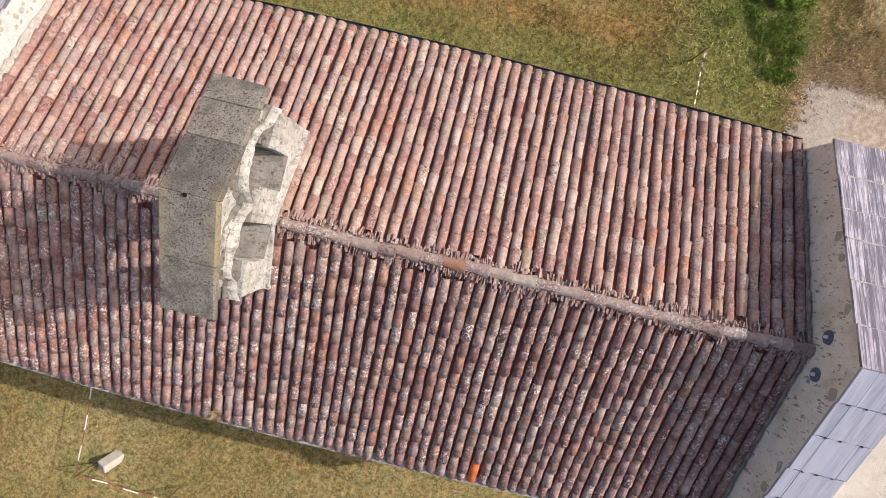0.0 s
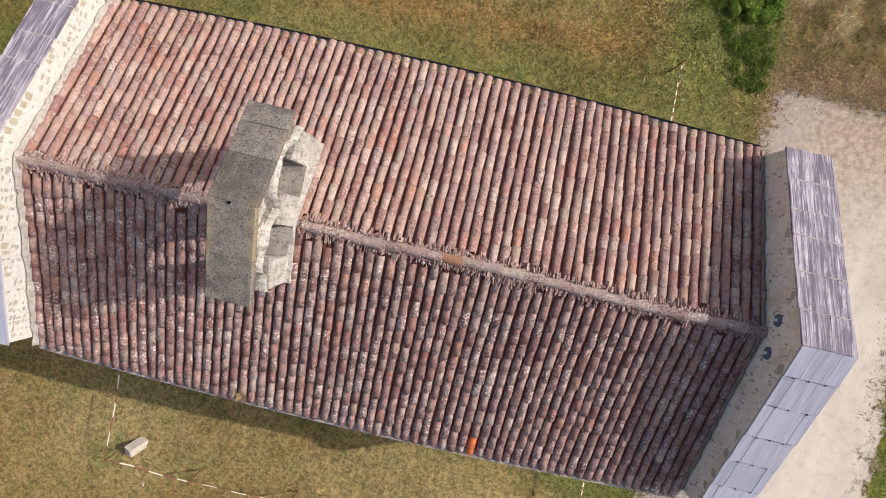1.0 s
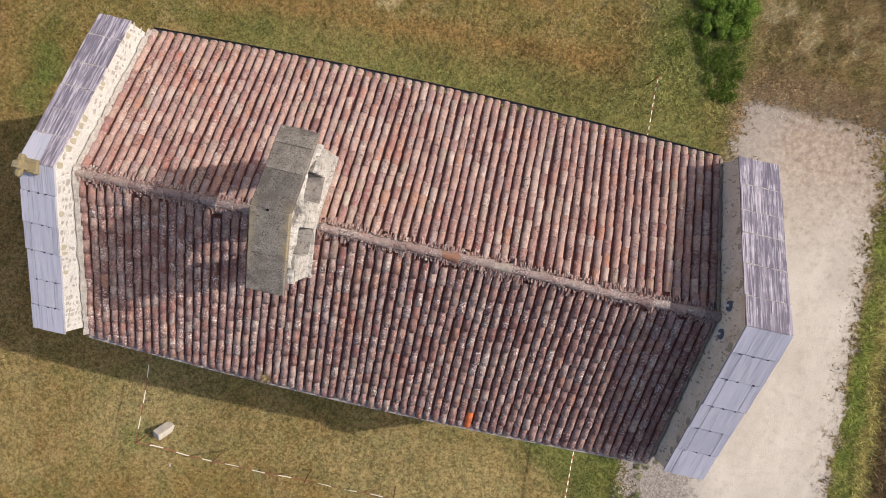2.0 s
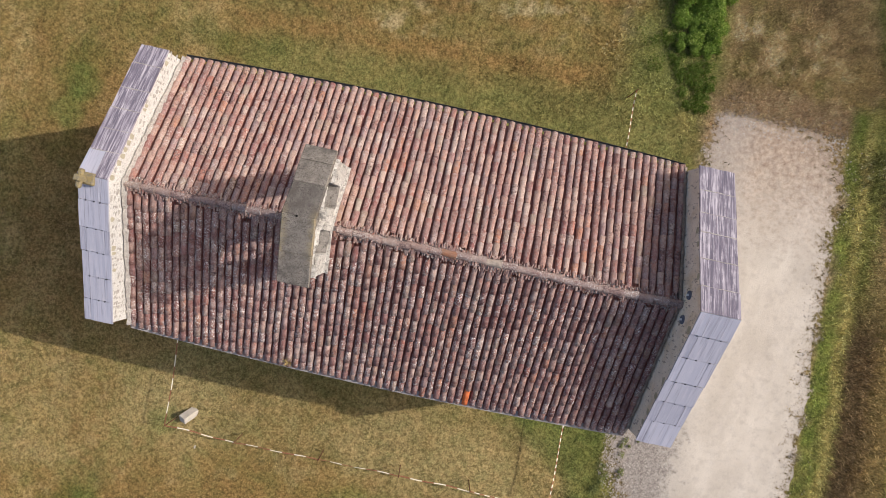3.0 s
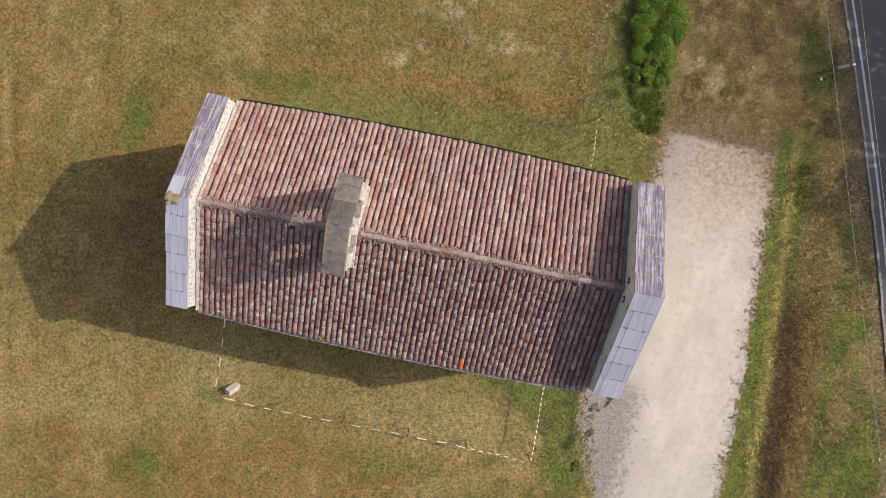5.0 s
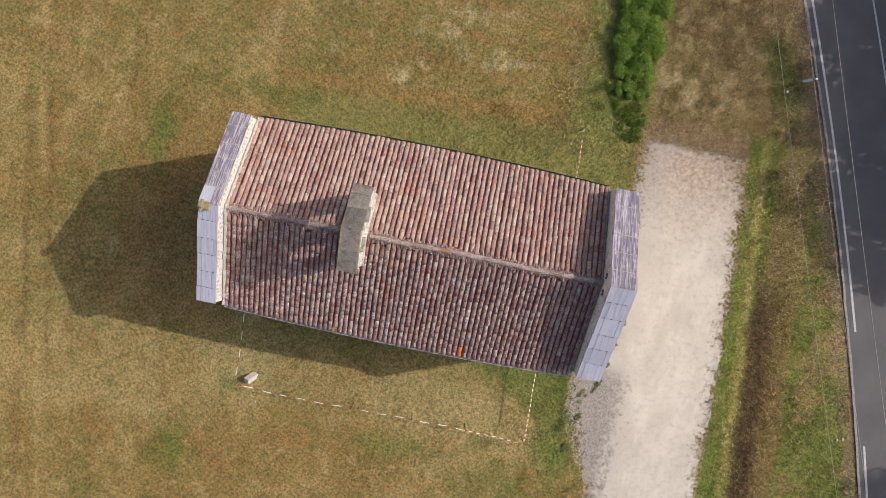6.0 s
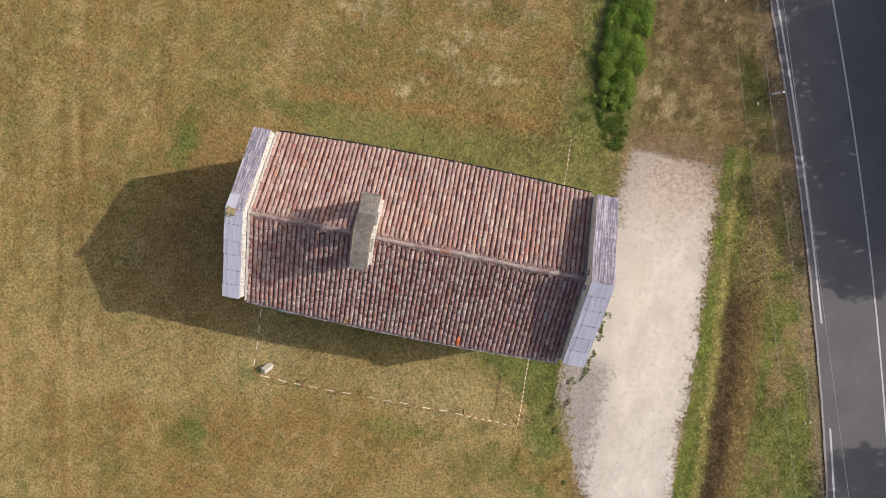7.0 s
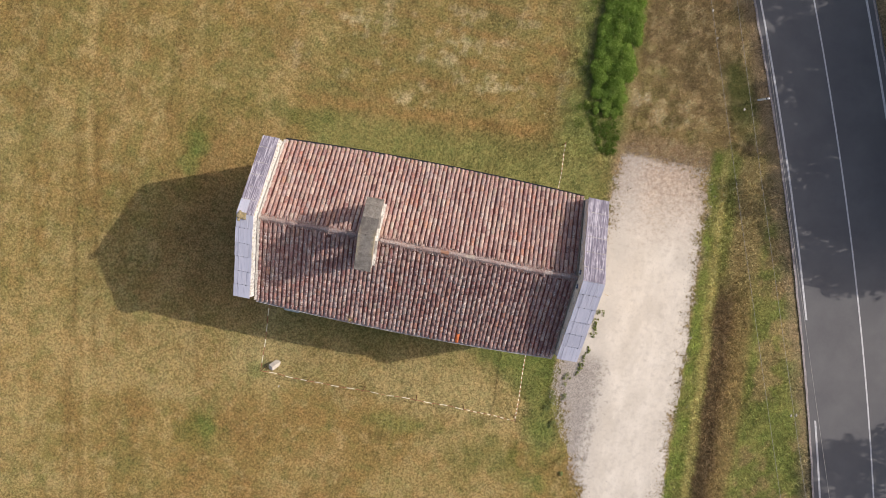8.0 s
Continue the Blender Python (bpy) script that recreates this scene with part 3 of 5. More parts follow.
    band = ramp01(y + 1.2 * (cloud(x, y, 1.2, 54) - 0.5), 8.6, 9.6) * (1 - far) * (1 - ramp01(x, 13.6, 14.8))
    c = blend(c, np.array((0.60, 0.45, 0.26)), bank * band * (0.3 + 0.7 * ramp01(cloud(x, y, 0.55, 55), 0.42, 0.58)))
    c = blend(c, np.array((0.20, 0.185, 0.07)), bank * ramp01(cloud(x, y, 0.8, 56), 0.52, 0.62) * 0.75)
    c = blend(c, np.array((0.25, 0.19, 0.10)), bank * far * 0.75)
    c = blend(c, np.array((0.25, 0.235, 0.09)), bank * far * ramp01(cloud(x, y, 1.6, 59), 0.48, 0.62) * (1 - ramp01(x, 11, 13)) * 0.7)
    # beaten clumps of straw with dark hollows between them
    c = blend(c, np.array((0.62, 0.47, 0.28)), bank * ramp01(cloud(x, y, 0.6, 155), 0.54, 0.66) * 0.38)
    c = blend(c, np.array((0.17, 0.12, 0.065)), bank * (1 - ramp01(cloud(x, y, 0.7, 158), 0.34, 0.46)) * 0.4)
    # verge: a green strip turning yellow, a bare dark ditch, then rough grass up to the road
    off = x - drive_east(y)
    wob = 0.5 * (cloud(x, y, 1.4, 61) - 0.5)
    verge = ramp01(off, -0.1, 0.2) * (1 - ramp01(y, 7.9, 8.9))
    wide = 1.25 - 0.035 * np.clip(y, -14, 4)
    c = blend(c, np.array((0.235, 0.245, 0.082)), verge)
    c = blend(c, np.array((0.19, 0.25, 0.06)), verge * ramp01(cloud(x, y, 1.0, 63), 0.40, 0.6) * (1 - ramp01(off + wob, 0.8, 1.3)) * 0.75)
    c = blend(c, np.array((0.46, 0.40, 0.165)), verge * np.exp(-((off + wob - wide + 0.25) / 0.28) ** 2) * 0.85)
    south = ramp01(-y, -2.5, 0.5)
    c = blend(c, np.array((0.16, 0.115, 0.066)), verge * ramp01(off + wob - wide, -0.1, 0.3) * (1 - ramp01(off + wob - wide, 1.0, 1.7)) * south * 0.97)
    c = blend(c, np.array((0.33, 0.235, 0.115)), verge * ramp01(off + wob - wide, 0.8, 1.4) * (1 - ramp01(off + wob - wide, 1.9, 2.6)) * south * 0.75)
    c = blend(c, np.array((0.40, 0.30, 0.16)), verge * ramp01(off + wob, 1.6, 2.1) * (1 - south) * 0.75)
    c = blend(c, np.array((0.20, 0.235, 0.07)), verge * ramp01(off + wob - wide, 2.1, 2.7) * ramp01(cloud(x, y, 1.1, 67), 0.36, 0.56) * 0.8)
    c = blend(c, np.array((0.35, 0.26, 0.14)), verge * ramp01(off + wob - wide, 2.3, 2.9) * ramp01(cloud(x, y, 1.3, 69), 0.50, 0.64) * 0.7)
    # stray gravel and bare earth round the drive
    out = np.maximum(drive_west(y) - x, 0) + np.maximum(x - drive_east(y), 0) + np.maximum(y - 7.2, 0)
    stray = (1 - ramp01(out + 1.6 * (cloud(x, y, 0.8, 77) - 0.5), -0.4, 0.3)) * 0.75
    c = blend(c, np.array((0.34, 0.265, 0.185)), stray)
    scrub = ramp01(y + 1.4 * (cloud(x, y, 0.9, 78) - 0.5), 5.8, 6.8) * (1 - ramp01(y + 1.4 * (cloud(x, y, 1.1, 79) - 0.5), 7.8, 8.8)) * ramp01(x, 8.8, 9.6) * (1 - ramp01(x, 14.6, 15.4))
    c = blend(c, np.array((0.40, 0.29, 0.19)), scrub * 0.75)
    gap = road_edge(y) - x
    c = blend(c, np.array((0.34, 0.265, 0.18)), ramp01(-gap + 0.8 * (cloud(x, y, 1.2, 73) - 0.5), -1.7, -0.6) * 0.75)
    dark = np.hypot((x - 16.0 + 0.3 * (y - 11.5)) / 1.1, (y - 11.7) / 2.6)
    c = blend(c, lush * 0.85, (1 - ramp01(dark + wob, 0.5, 1.2)) * 0.6)
    return np.clip(c, 0, 1)


def stops(*pieces):
    out = []
    for a, b, step in pieces:
        out += list(np.arange(a, b - 1e-6, step))
    return np.array(out + [pieces[-1][1]])


def colour_points(ob, colours):
    attr = ob.data.color_attributes.new("tone", "FLOAT_COLOR", "POINT")
    attr.data.foreach_set("color", np.concatenate([colours, np.ones((len(colours), 1))], 1).astype(np.float32).ravel())


def build_ground():
    xs = stops((-900, -100, 200), (-100, -32, 8), (-32, 34, 0.16), (34, 100, 8), (100, 900, 200))
    ys = stops((-900, -100, 200), (-100, -26, 8), (-26, 27, 0.16), (27, 100, 8), (100, 900, 200))
    gx, gy = np.meshgrid(xs, ys, indexing="ij")
    fade = (1 - ramp01(np.abs(gx), 30, 40)) * (1 - ramp01(np.abs(gy), 24, 34))
    gz = (cloud(gx, gy, 1.5, 71) - 0.5) * 0.10 * fade - 0.03
    off = gx - drive_east(gy)
    gz -= 0.35 * np.exp(-((off - 2.0) / 0.8) ** 2) * (1 - ramp01(gy, 4, 8)) * fade
    flat = ramp01(gx - drive_west(gy), -0.3, 0.2) * (1 - ramp01(off, -0.2, 0.2)) * (1 - ramp01(gy, 7, 8))
    gz = gz * (1 - flat) - 0.06 * flat
    under = ramp01(gx - road_edge(gy), -0.9, -0.3) * (1 - ramp01(gx - road_edge(gy), 7.0, 7.8))
    gz = gz * (1 - under) - 0.06 * under
    verts = np.stack([gx, gy, gz], -1).reshape(-1, 3)
    nx, ny = gx.shape
    i = (np.arange(nx - 1)[:, None] * ny + np.arange(ny - 1)[None]).ravel()
    faces = np.stack([i, i + ny, i + ny + 1, i + 1], -1)
    ob = soup("ground", verts.tolist(), faces.tolist(), TURF)
    ob.data.polygons.foreach_set("use_smooth", [True] * len(ob.data.polygons))
    colour_points(ob, tone(verts[:, 0], verts[:, 1]))
    return tagged(ob, "dry mown meadow with greener turf near the chapel", "ground", kind="structure")


def build_drive():
    """Pale gravel; "inside" tells how far a place lies within the rim, where the stones thin out."""
    ys = np.concatenate([np.arange(-40, -18, 1.0), np.arange(-18, 9.4, 0.2)])
    cols = 44
    f = np.linspace(0, 1, cols)
    w, e = drive_west(ys) - 1.0, drive_east(ys) + 0.8
    x = w[:, None] * (1 - f) + e[:, None] * f
    y = np.broadcast_to(ys[:, None], x.shape)
    inside = np.minimum(np.minimum(x - drive_west(y), drive_east(y) - x) + 0.9 * (cloud(x, y, 1.6, 81) - 0.5), (7.7 - y - 0.10 * (x - 12.0) ** 2 * (x > 12.0) - 0.05 * (x - 12.0) ** 2) * 0.85 + 1.5 * (cloud(x, y, 1.4, 85) - 0.5))
    inside -= 0.35 * np.exp(-(((x - 9.0) / 0.9) ** 2 + ((y + 8.2) / 1.3) ** 2)) + 0.4 * np.exp(-(((x - 10.1) / 0.3) ** 2 + ((y + 3.2) / 1.2) ** 2))
    z = -0.038 + 0.02 * (cloud(x, y, 1.2, 86) - 0.5)
    verts = np.stack([x, y, z], -1).reshape(-1, 3)
    i = (np.arange(len(ys) - 1)[:, None] * cols + np.arange(cols - 1)[None]).ravel()
    ob = soup("gravel_drive", verts.tolist(), np.stack([i, i + 1, i + cols + 1, i + cols], -1).tolist(), GRAVEL)
    attr = ob.data.attributes.new("inside", "FLOAT", "POINT")
    attr.data.foreach_set("value", np.clip(inside, -1.5, 1.5).astype(np.float32).ravel())
    return tagged(ob, "pale compacted gravel drive with ragged grassy edges", "driveway", kind="structure")


def ribbon(bm, ys, left, right, z):
    row = [(bm.verts.new((float(a), float(y), z)), bm.verts.new((float(b), float(y), z))) for y, a, b in zip(ys, left, right)]
    for (a, b), (c, d) in zip(row, row[1:]):
        bm.faces.new((a, b, d, c))


def build_road():
    ys = np.arange(-120, 121, 2.0)
    e = road_edge(ys)
    k = 1.055  # the road runs aslant to y
    bm = bmesh.new()
    ribbon(bm, ys, e - 0.42 * k, e + 6.75 * k, 0.02)
    road = part("road", bm, ASPHALT)
    tagged(road, "worn grey asphalt road with white painted lines", "road", kind="structure")
    for y0, y1, a, width in ((-120, -6.2, 0.0, 0.11), (-0.4, 120, 0.0, 0.11), (-120, 120, 3.13, 0.09), (-120, 12, 6.2, 0.13), (12, 120, 6.2, 0.13)):
        yy = np.linspace(y0, y1, max(3, int((y1 - y0) / 2)))
        bm = bmesh.new()
        ribbon(bm, yy, road_edge(yy) + (a - width / 2) * k, road_edge(yy) + (a + width / 2) * k, 0.026)
        part("road_marking", bm, PAINT, road, "worn white painted line")
    for a in (-0.36, 6.62):
        bm = bmesh.new()
        yy = np.arange(-120, 121, 0.5)
        wob = 0.12 * (cloud(yy, yy * 0, 0.9, 91) - 0.5)
        ribbon(bm, yy, road_edge(yy) + (a - 0.07 + wob) * k, road_edge(yy) + (a + 0.05 + wob) * k, 0.025)
        part("road_rim", bm, DUST, road, "dusty crumbling asphalt edge")
    return road


def blades(name, count, region, length, keep, seed, label, tint=1.0, lean=0.6, width=0.012, spread=0.035, mottle=0.4):
    """Tufts of five blades, each blade one triangle, coloured like the turf under them."""
    rng = np.random.RandomState(seed)
    x = rng.uniform(region[0], region[1], count)
    y = rng.uniform(region[2], region[3], count)
    ok = keep(x, y, rng)
    x, y = x[ok], y[ok]
    n = len(x) * 5
    own = np.repeat(np.clip(np.exp(rng.normal(0, mottle, len(x))), 0.45, 1.7), 5)[:, None]
    x, y = np.repeat(x, 5) + rng.normal(0, spread, n), np.repeat(y, 5) + rng.normal(0, spread, n)
    way, size = rng.uniform(0, 2 * np.pi, n), length * rng.uniform(0.5, 1.25, n)
    off = lean * rng.uniform(0.3, 1.3, n) * size
    tip = np.stack([x + off * np.cos(way), y + off * np.sin(way), size * 0.75 - 0.03], -1)
    px, py = -np.sin(way) * width, np.cos(way) * width
    low = np.full(n, -0.06)
    verts = np.stack([np.stack([x - px, y - py, low], -1), np.stack([x + px, y + py, low], -1), tip], 1).reshape(-1, 3)
    ob = soup(name, verts.tolist(), np.arange(3 * n).reshape(-1, 3).tolist(), BLADES, None, label, "stuff")
    colour_points(ob, np.repeat(np.clip(tone(x, y) * tint * own, 0, 0.7), 3, 0))
    return tagged(ob, category="grass")


def on_turf(x, y):
    drive = (x > drive_west(y) - 0.1) & (x < drive_east(y) + 0.15) & (y < 7.3)
    road = (x > road_edge(y) - 0.5) & (x < road_edge(y) + 7.2)
    chapel = (x > -9.1) & (x < 7.8) & (y > -4.3) & (y < 3.6)
    return ~(drive | road | chapel)


build_ground()
build_drive()
build_road()


# ---------------------------------------------------------------- chapel
RIDGE_Y, TOP_Z, EAVE_Z = -0.27, 8.40, 6.55
EAVE_N, EAVE_S = 3.60, -4.37
ROOF_W, ROOF_E = -8.20, 6.72
DECK = 0.13  # from the roof boards to the crown of the cover tiles
PITCH, COLUMNS, STEP = 0.2125, 70, 0.365
BOW = 0.22

chapel = new("chapel")
tagged(chapel, "stone chapel with an old clay canal-tile roof between raised gables", "chapel")


class Slope:
    """One pitch of the roof: u along the ridge, v down the slope, h up from the boards."""

    def __init__(self, side):
        self.side = side
        run = (EAVE_N - RIDGE_Y) if side > 0 else (RIDGE_Y - EAVE_S)
        drop = TOP_Z - EAVE_Z
        self.length = math.hypot(run, drop)
        self.c, self.s = run / self.length, drop / self.length
        down, up = Vector((0, side * self.c, -self.s)), Vector((0, side * self.s, self.c))
        m = Matrix((down.cross(up), down, up)).transposed().to_4x4()
        m.translation = Vector((0, RIDGE_Y, TOP_Z)) - up * DECK
        self.m, self.sign = m, down.cross(up).x

    def end(self, u):
        """The old eaves bulge outwards between the gables."""
        t = (u - ROOF_W) / (ROOF_E - ROOF_W)
        return self.length + BOW * 4 * t * (1 - t)

    def at(self, u, v, h, rx=0.0, rz=0.0, ry=0.0):
        return self.m @ Matrix.Translation((u * self.sign, v, h)) @ Euler((rx, ry, rz)).to_matrix().to_4x4()


def cover_shape(seed):
    """A tapering half-round clay tile, its lower end wide, with a visible thickness."""
    rng = random.Random(seed)
    n, long = 7, 0.47 + rng.uniform(-0.01, 0.01)
    low, high = 0.091 + rng.uniform(-0.004, 0.004), 0.078 + rng.uniform(-0.003, 0.003)
    verts, faces = [], []
    for y, half, thick in ((0.0, high, 0.0), (long * 0.5, (low + high) / 2, 0.0), (long, low, 0.0), (long, low, 0.022)):
        for i in range(n + 1):
            a = math.pi * i / n
            r = half - thick
            verts.append((r * math.cos(a), y + rng.uniform(-0.010, 0.010), r * 0.90 * math.sin(a) ** 0.88 + rng.uniform(-0.006, 0.006)))
    for ring in range(3):
        for i in range(n):
            a = ring * (n + 1) + i
            faces.append((a, a + n + 1, a + n + 2, a + 1))
    mesh = bpy.data.meshes.new("tile")
    mesh.from_pydata(verts, [], faces)
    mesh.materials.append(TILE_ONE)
    mesh.polygons.foreach_set("use_smooth", [ring < 2 for ring in range(3) for _ in range(n)])
    return mesh


ODD_TILES = ((-1, 1.96, 4.30, ORANGE), (1, -2.2, 0.62, CREAM))
COVERS = [cover_shape(k) for k in range(9)]


def pan_strip(verts, faces, m, seed):
    """A channel tile, hollow side up."""
    rng, n, start = random.Random(seed), 5, len(verts)
    for y, half, lift in ((0.0, 0.104, 0.0), (0.44, 0.092, 0.010)):
        for i in range(n + 1):
            a = math.pi * i / n
            verts.append(tuple(m @ Vector((half * math.cos(a), y, 0.062 + lift - 0.055 * math.sin(a)))))
    for i in range(n):
        faces.append((start + i, start + i + 1, start + n + 2 + i, start + n + 1 + i))


def build_slope(side):
    slope, rng = Slope(side), random.Random(17 + side)
    bm = bmesh.new()
    box(bm, ROOF_W, ROOF_E, 0.0, slope.length - 0.10, -0.12, 0.0)
    bmesh.ops.subdivide_edges(bm, edges=[e for e in bm.edges if abs(e.verts[0].co.x - e.verts[1].co.x) > 1], cuts=15)
    for v in bm.verts:
        if v.co.y > 1:
            v.co.y = slope.end(v.co.x) - 0.10
        v.co = slope.m @ Vector((v.co.x * slope.sign, v.co.y, v.co.z))
    bmesh.ops.recalc_face_normals(bm, faces=bm.faces)
    deck = part("roof_slope", bm, CEMENT, chapel, "roof pitch of weathered red and grey canal tiles")
    rows = int((slope.length + BOW - 0.12) / STEP)
    verts, faces, pans, pan_faces = [], [], [], []
    start = ROOF_W + 0.13
    for k in range(COLUMNS):
        u = start + k * (ROOF_E - ROOF_W - 0.26) / (COLUMNS - 1)
        sway, slip = rng.uniform(-0.012, 0.012), rng.uniform(-0.02, 0.20)
        for row in range(rows + 1):
            v = slope.end(u) - 0.43 - row * STEP + (slip + rng.uniform(-0.025, 0.025) if row else rng.uniform(-0.02, 0.02))
            if v < -0.02:
                continue
            bend = 0.012 * math.sin(0.9 * v + 0.35 * k) + sway
            if -3.05 < u < -2.66 and v < 0.95:
                continue
            m = slope.at(u + bend + rng.uniform(-0.005, 0.005), v, 0.050 + rng.uniform(-0.005, 0.007), 0.044 + rng.uniform(-0.014, 0.014), rng.uniform(-0.032, 0.032), rng.uniform(-0.10, 0.10)) @ Matrix.Diagonal((rng.uniform(0.90, 1.09), 1, rng.uniform(0.9, 1.12), 1))
            shape = COVERS[rng.randrange(9)]
            odd = [mat for at_side, su, sv, mat in ODD_TILES if at_side == side and abs(u - su) < PITCH / 2 and v <= sv < v + STEP]
            if odd or -0.95 < u < 1.62:
                if odd:
                    shape = shape.copy()
                    shape.materials[0] = odd[0]
                ob = new("tile", shape)
                ob.parent = deck
                ob.matrix_basis = m
            else:
                first = len(verts)
                verts += [tuple(m @ p.co) for p in shape.vertices]
                faces += [tuple(first + i for i in f.vertices) for f in shape.polygons]
            if k < COLUMNS - 1:
                pan_strip(pans, pan_faces, slope.at(u + PITCH / 2 + bend, v - 0.06, 0.0, 0.02, 0, rng.uniform(-0.05, 0.05)), k * 50 + row)
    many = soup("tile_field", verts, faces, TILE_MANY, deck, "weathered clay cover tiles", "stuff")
    per = len(COVERS[0].polygons)
    many.data.polygons.foreach_set("use_smooth", [(i % per) < 2 * per // 3 for i in range(len(many.data.polygons))])
    under = soup("channel_tiles", pans, pan_faces, PAN, deck, "channel tiles tinted dark red for the shade between the covers", "stuff")
    under.data.polygons.foreach_set("use_smooth", [True] * len(under.data.polygons))
    # broken bits of tile bedded in mortar close the hollows under the ridge
    bits, bit_faces = [], []
    for k in range(COLUMNS * 8):
        u = ROOF_W + 0.08 + (ROOF_E - ROOF_W - 0.16) * (k + rng.random()) / (COLUMNS * 8)
        if -3.05 < u < -2.6:
            continue
        w, l = 0.005 + 0.022 * rng.random() ** 2, 0.03 + 0.17 * rng.random() ** 1.6
        m, first = slope.at(u, rng.uniform(0.05, 0.15), rng.uniform(0.07, 0.125), rng.uniform(-0.05, 0.25), rng.uniform(-0.25, 0.25), rng.uniform(-0.3, 0.3)), len(bits)
        for x in (-w, w):
            for y in (0, l):
                for z in (0, 0.05):
                    bits.append(tuple(m @ Vector((x, y, z))))
        bit_faces += [tuple(first + i for i in f) for f in ((0, 1, 3, 2), (4, 6, 7, 5), (0, 4, 5, 1), (2, 3, 7, 6), (1, 5, 7, 3), (0, 2, 6, 4))]
    soup("ridge_packing", bits, bit_faces, SHARD, deck, "broken tile bits bedded along the ridge", "stuff")
    # crumbling lumps of lime between the bits
    lumps, lump_faces = [], []
    for k in range(COLUMNS * 5):
        u = ROOF_W + 0.08 + (ROOF_E - ROOF_W - 0.16) * (k + rng.random()) / (COLUMNS * 5)
        if -3.05 < u < -2.6:
            continue
        r, m, first = 0.016 + 0.03 * rng.random() ** 2, slope.at(u, 0.09 + 0.14 * rng.random() ** 1.5, rng.uniform(0.09, 0.125)), len(lumps)
        for x, y, z in ((1, 0, 0), (0, 1, 0), (-1, 0, 0), (0, -1, 0), (0, 0, 0.8), (0, 0, -0.8)):
            lumps.append(tuple(m @ (Vector((x, y, z)) * r * rng.uniform(0.6, 1.3))))
        lump_faces += [tuple(first + i for i in f) for f in ((0, 1, 4), (1, 2, 4), (2, 3, 4), (3, 0, 4), (1, 0, 5), (2, 1, 5), (3, 2, 5), (0, 3, 5))]
    soup("ridge_lime", lumps, lump_faces, RIDGE_LIME, deck, "crumbling pale lime between the ridge bits", "stuff")
    # bedding of mortar under the ridge and along both gables
    bm = bmesh.new()
    box(bm, ROOF_W, ROOF_E, 0.0, 0.15, 0.02, 0.10)
    for v in bm.verts:
        v.co = slope.m @ Vector((v.co.x * slope.sign, v.co.y, v.co.z))
    bmesh.ops.recalc_face_normals(bm, faces=bm.faces)
    part("ridge_bedding", bm, MORTAR, deck, "grey lime bedding mortar")
    for edge, inward, mat, wide, tall, name, label in ((ROOF_W, 1, GRIT, 0.12, 0.20, "mortar_fillet", "pale mortar fillet against the gable"),
                                                       (ROOF_E, -1, FLASHING, 0.06, 0.13, "mortar_fillet", "dark grey mortar fillet against the gable")):
        bm = bmesh.new()
        n = 40
        rows_made = []
        for i in range(n + 1):
            v = slope.length * i / n - 0.03
            j = rng.uniform(-0.02, 0.02)
            rows_made.append([bm.verts.new(slope.m @ Vector((x * slope.sign, v, h))) for x, h in
                              ((edge, 0.0), (edge + inward * (wide + j), 0.0), (edge + inward * (wide + j), 0.09 + j), (edge + inward * 0.07, 0.15 + j), (edge, tall + 2 * j))])
        for a, b in zip(rows_made, rows_made[1:]):
            for i in range(5):
                bm.faces.new((a[i], a[(i + 1) % 5], b[(i + 1) % 5], b[i]))
        bm.faces.new(rows_made[0])
        bm.faces.new(rows_made[-1])
        bmesh.ops.recalc_face_normals(bm, faces=bm.faces)
        part(name, bm, mat, deck, label)
    return deck


def ridge_shape(seed):
    rng, n = random.Random(seed), 8
    verts, faces = [], []
    for x, r in ((-0.22, 0.072), (0.0, 0.086), (0.22, 0.112), (0.22, 0.085)):
        for i in range(n + 1):
            a = math.pi * i / n
            verts.append((x + rng.uniform(-0.006, 0.006), r * 1.1 * math.cos(a), r * math.sin(a) + rng.uniform(-0.005, 0.005)))
    for ring in range(3):
        for i in range(n):
            a = ring * (n + 1) + i
            faces.append((a, a + 1, a + n + 2, a + n + 1))
    mesh = bpy.data.meshes.new("ridge_tile")
    mesh.from_pydata(verts, [], faces)
    mesh.materials.append(RIDGE)
    return mesh


def build_ridge():
    bm = bmesh.new()
    box(bm, ROOF_W, ROOF_E, RIDGE_Y - 0.06, RIDGE_Y + 0.06, TOP_Z - 0.14, TOP_Z - 0.01)
    ridge = part("ridge", bm, MORTAR, chapel, "line of lichened grey ridge tiles set in mortar")
    shapes, rng, x = [ridge_shape(k) for k in range(3)], random.Random(5), ROOF_W + 0.24
    while x < ROOF_E - 0.1:
        if not -3.16 < x < -2.56:
            shape = shapes[rng.randrange(3)]
            for at, mat in ((0.69, RUST_CLAY), (1.61, CREAM)):
                if abs(x - at) < 0.2:
                    shape = shape.copy()
                    shape.materials[0] = mat
            ob = new("ridge_tile", shape)
            ob.parent = ridge
            ob.matrix_basis = pose(x, RIDGE_Y + 0.02 * math.sin(x * 1.1) + rng.uniform(-0.01, 0.01), TOP_Z - 0.045 + rng.uniform(-0.015, 0.015), rng.uniform(-9, 9), rng.uniform(-2.5, 3.5), rng.uniform(-5, 5))
        x += 0.40 + rng.uniform(-0.02, 0.02)


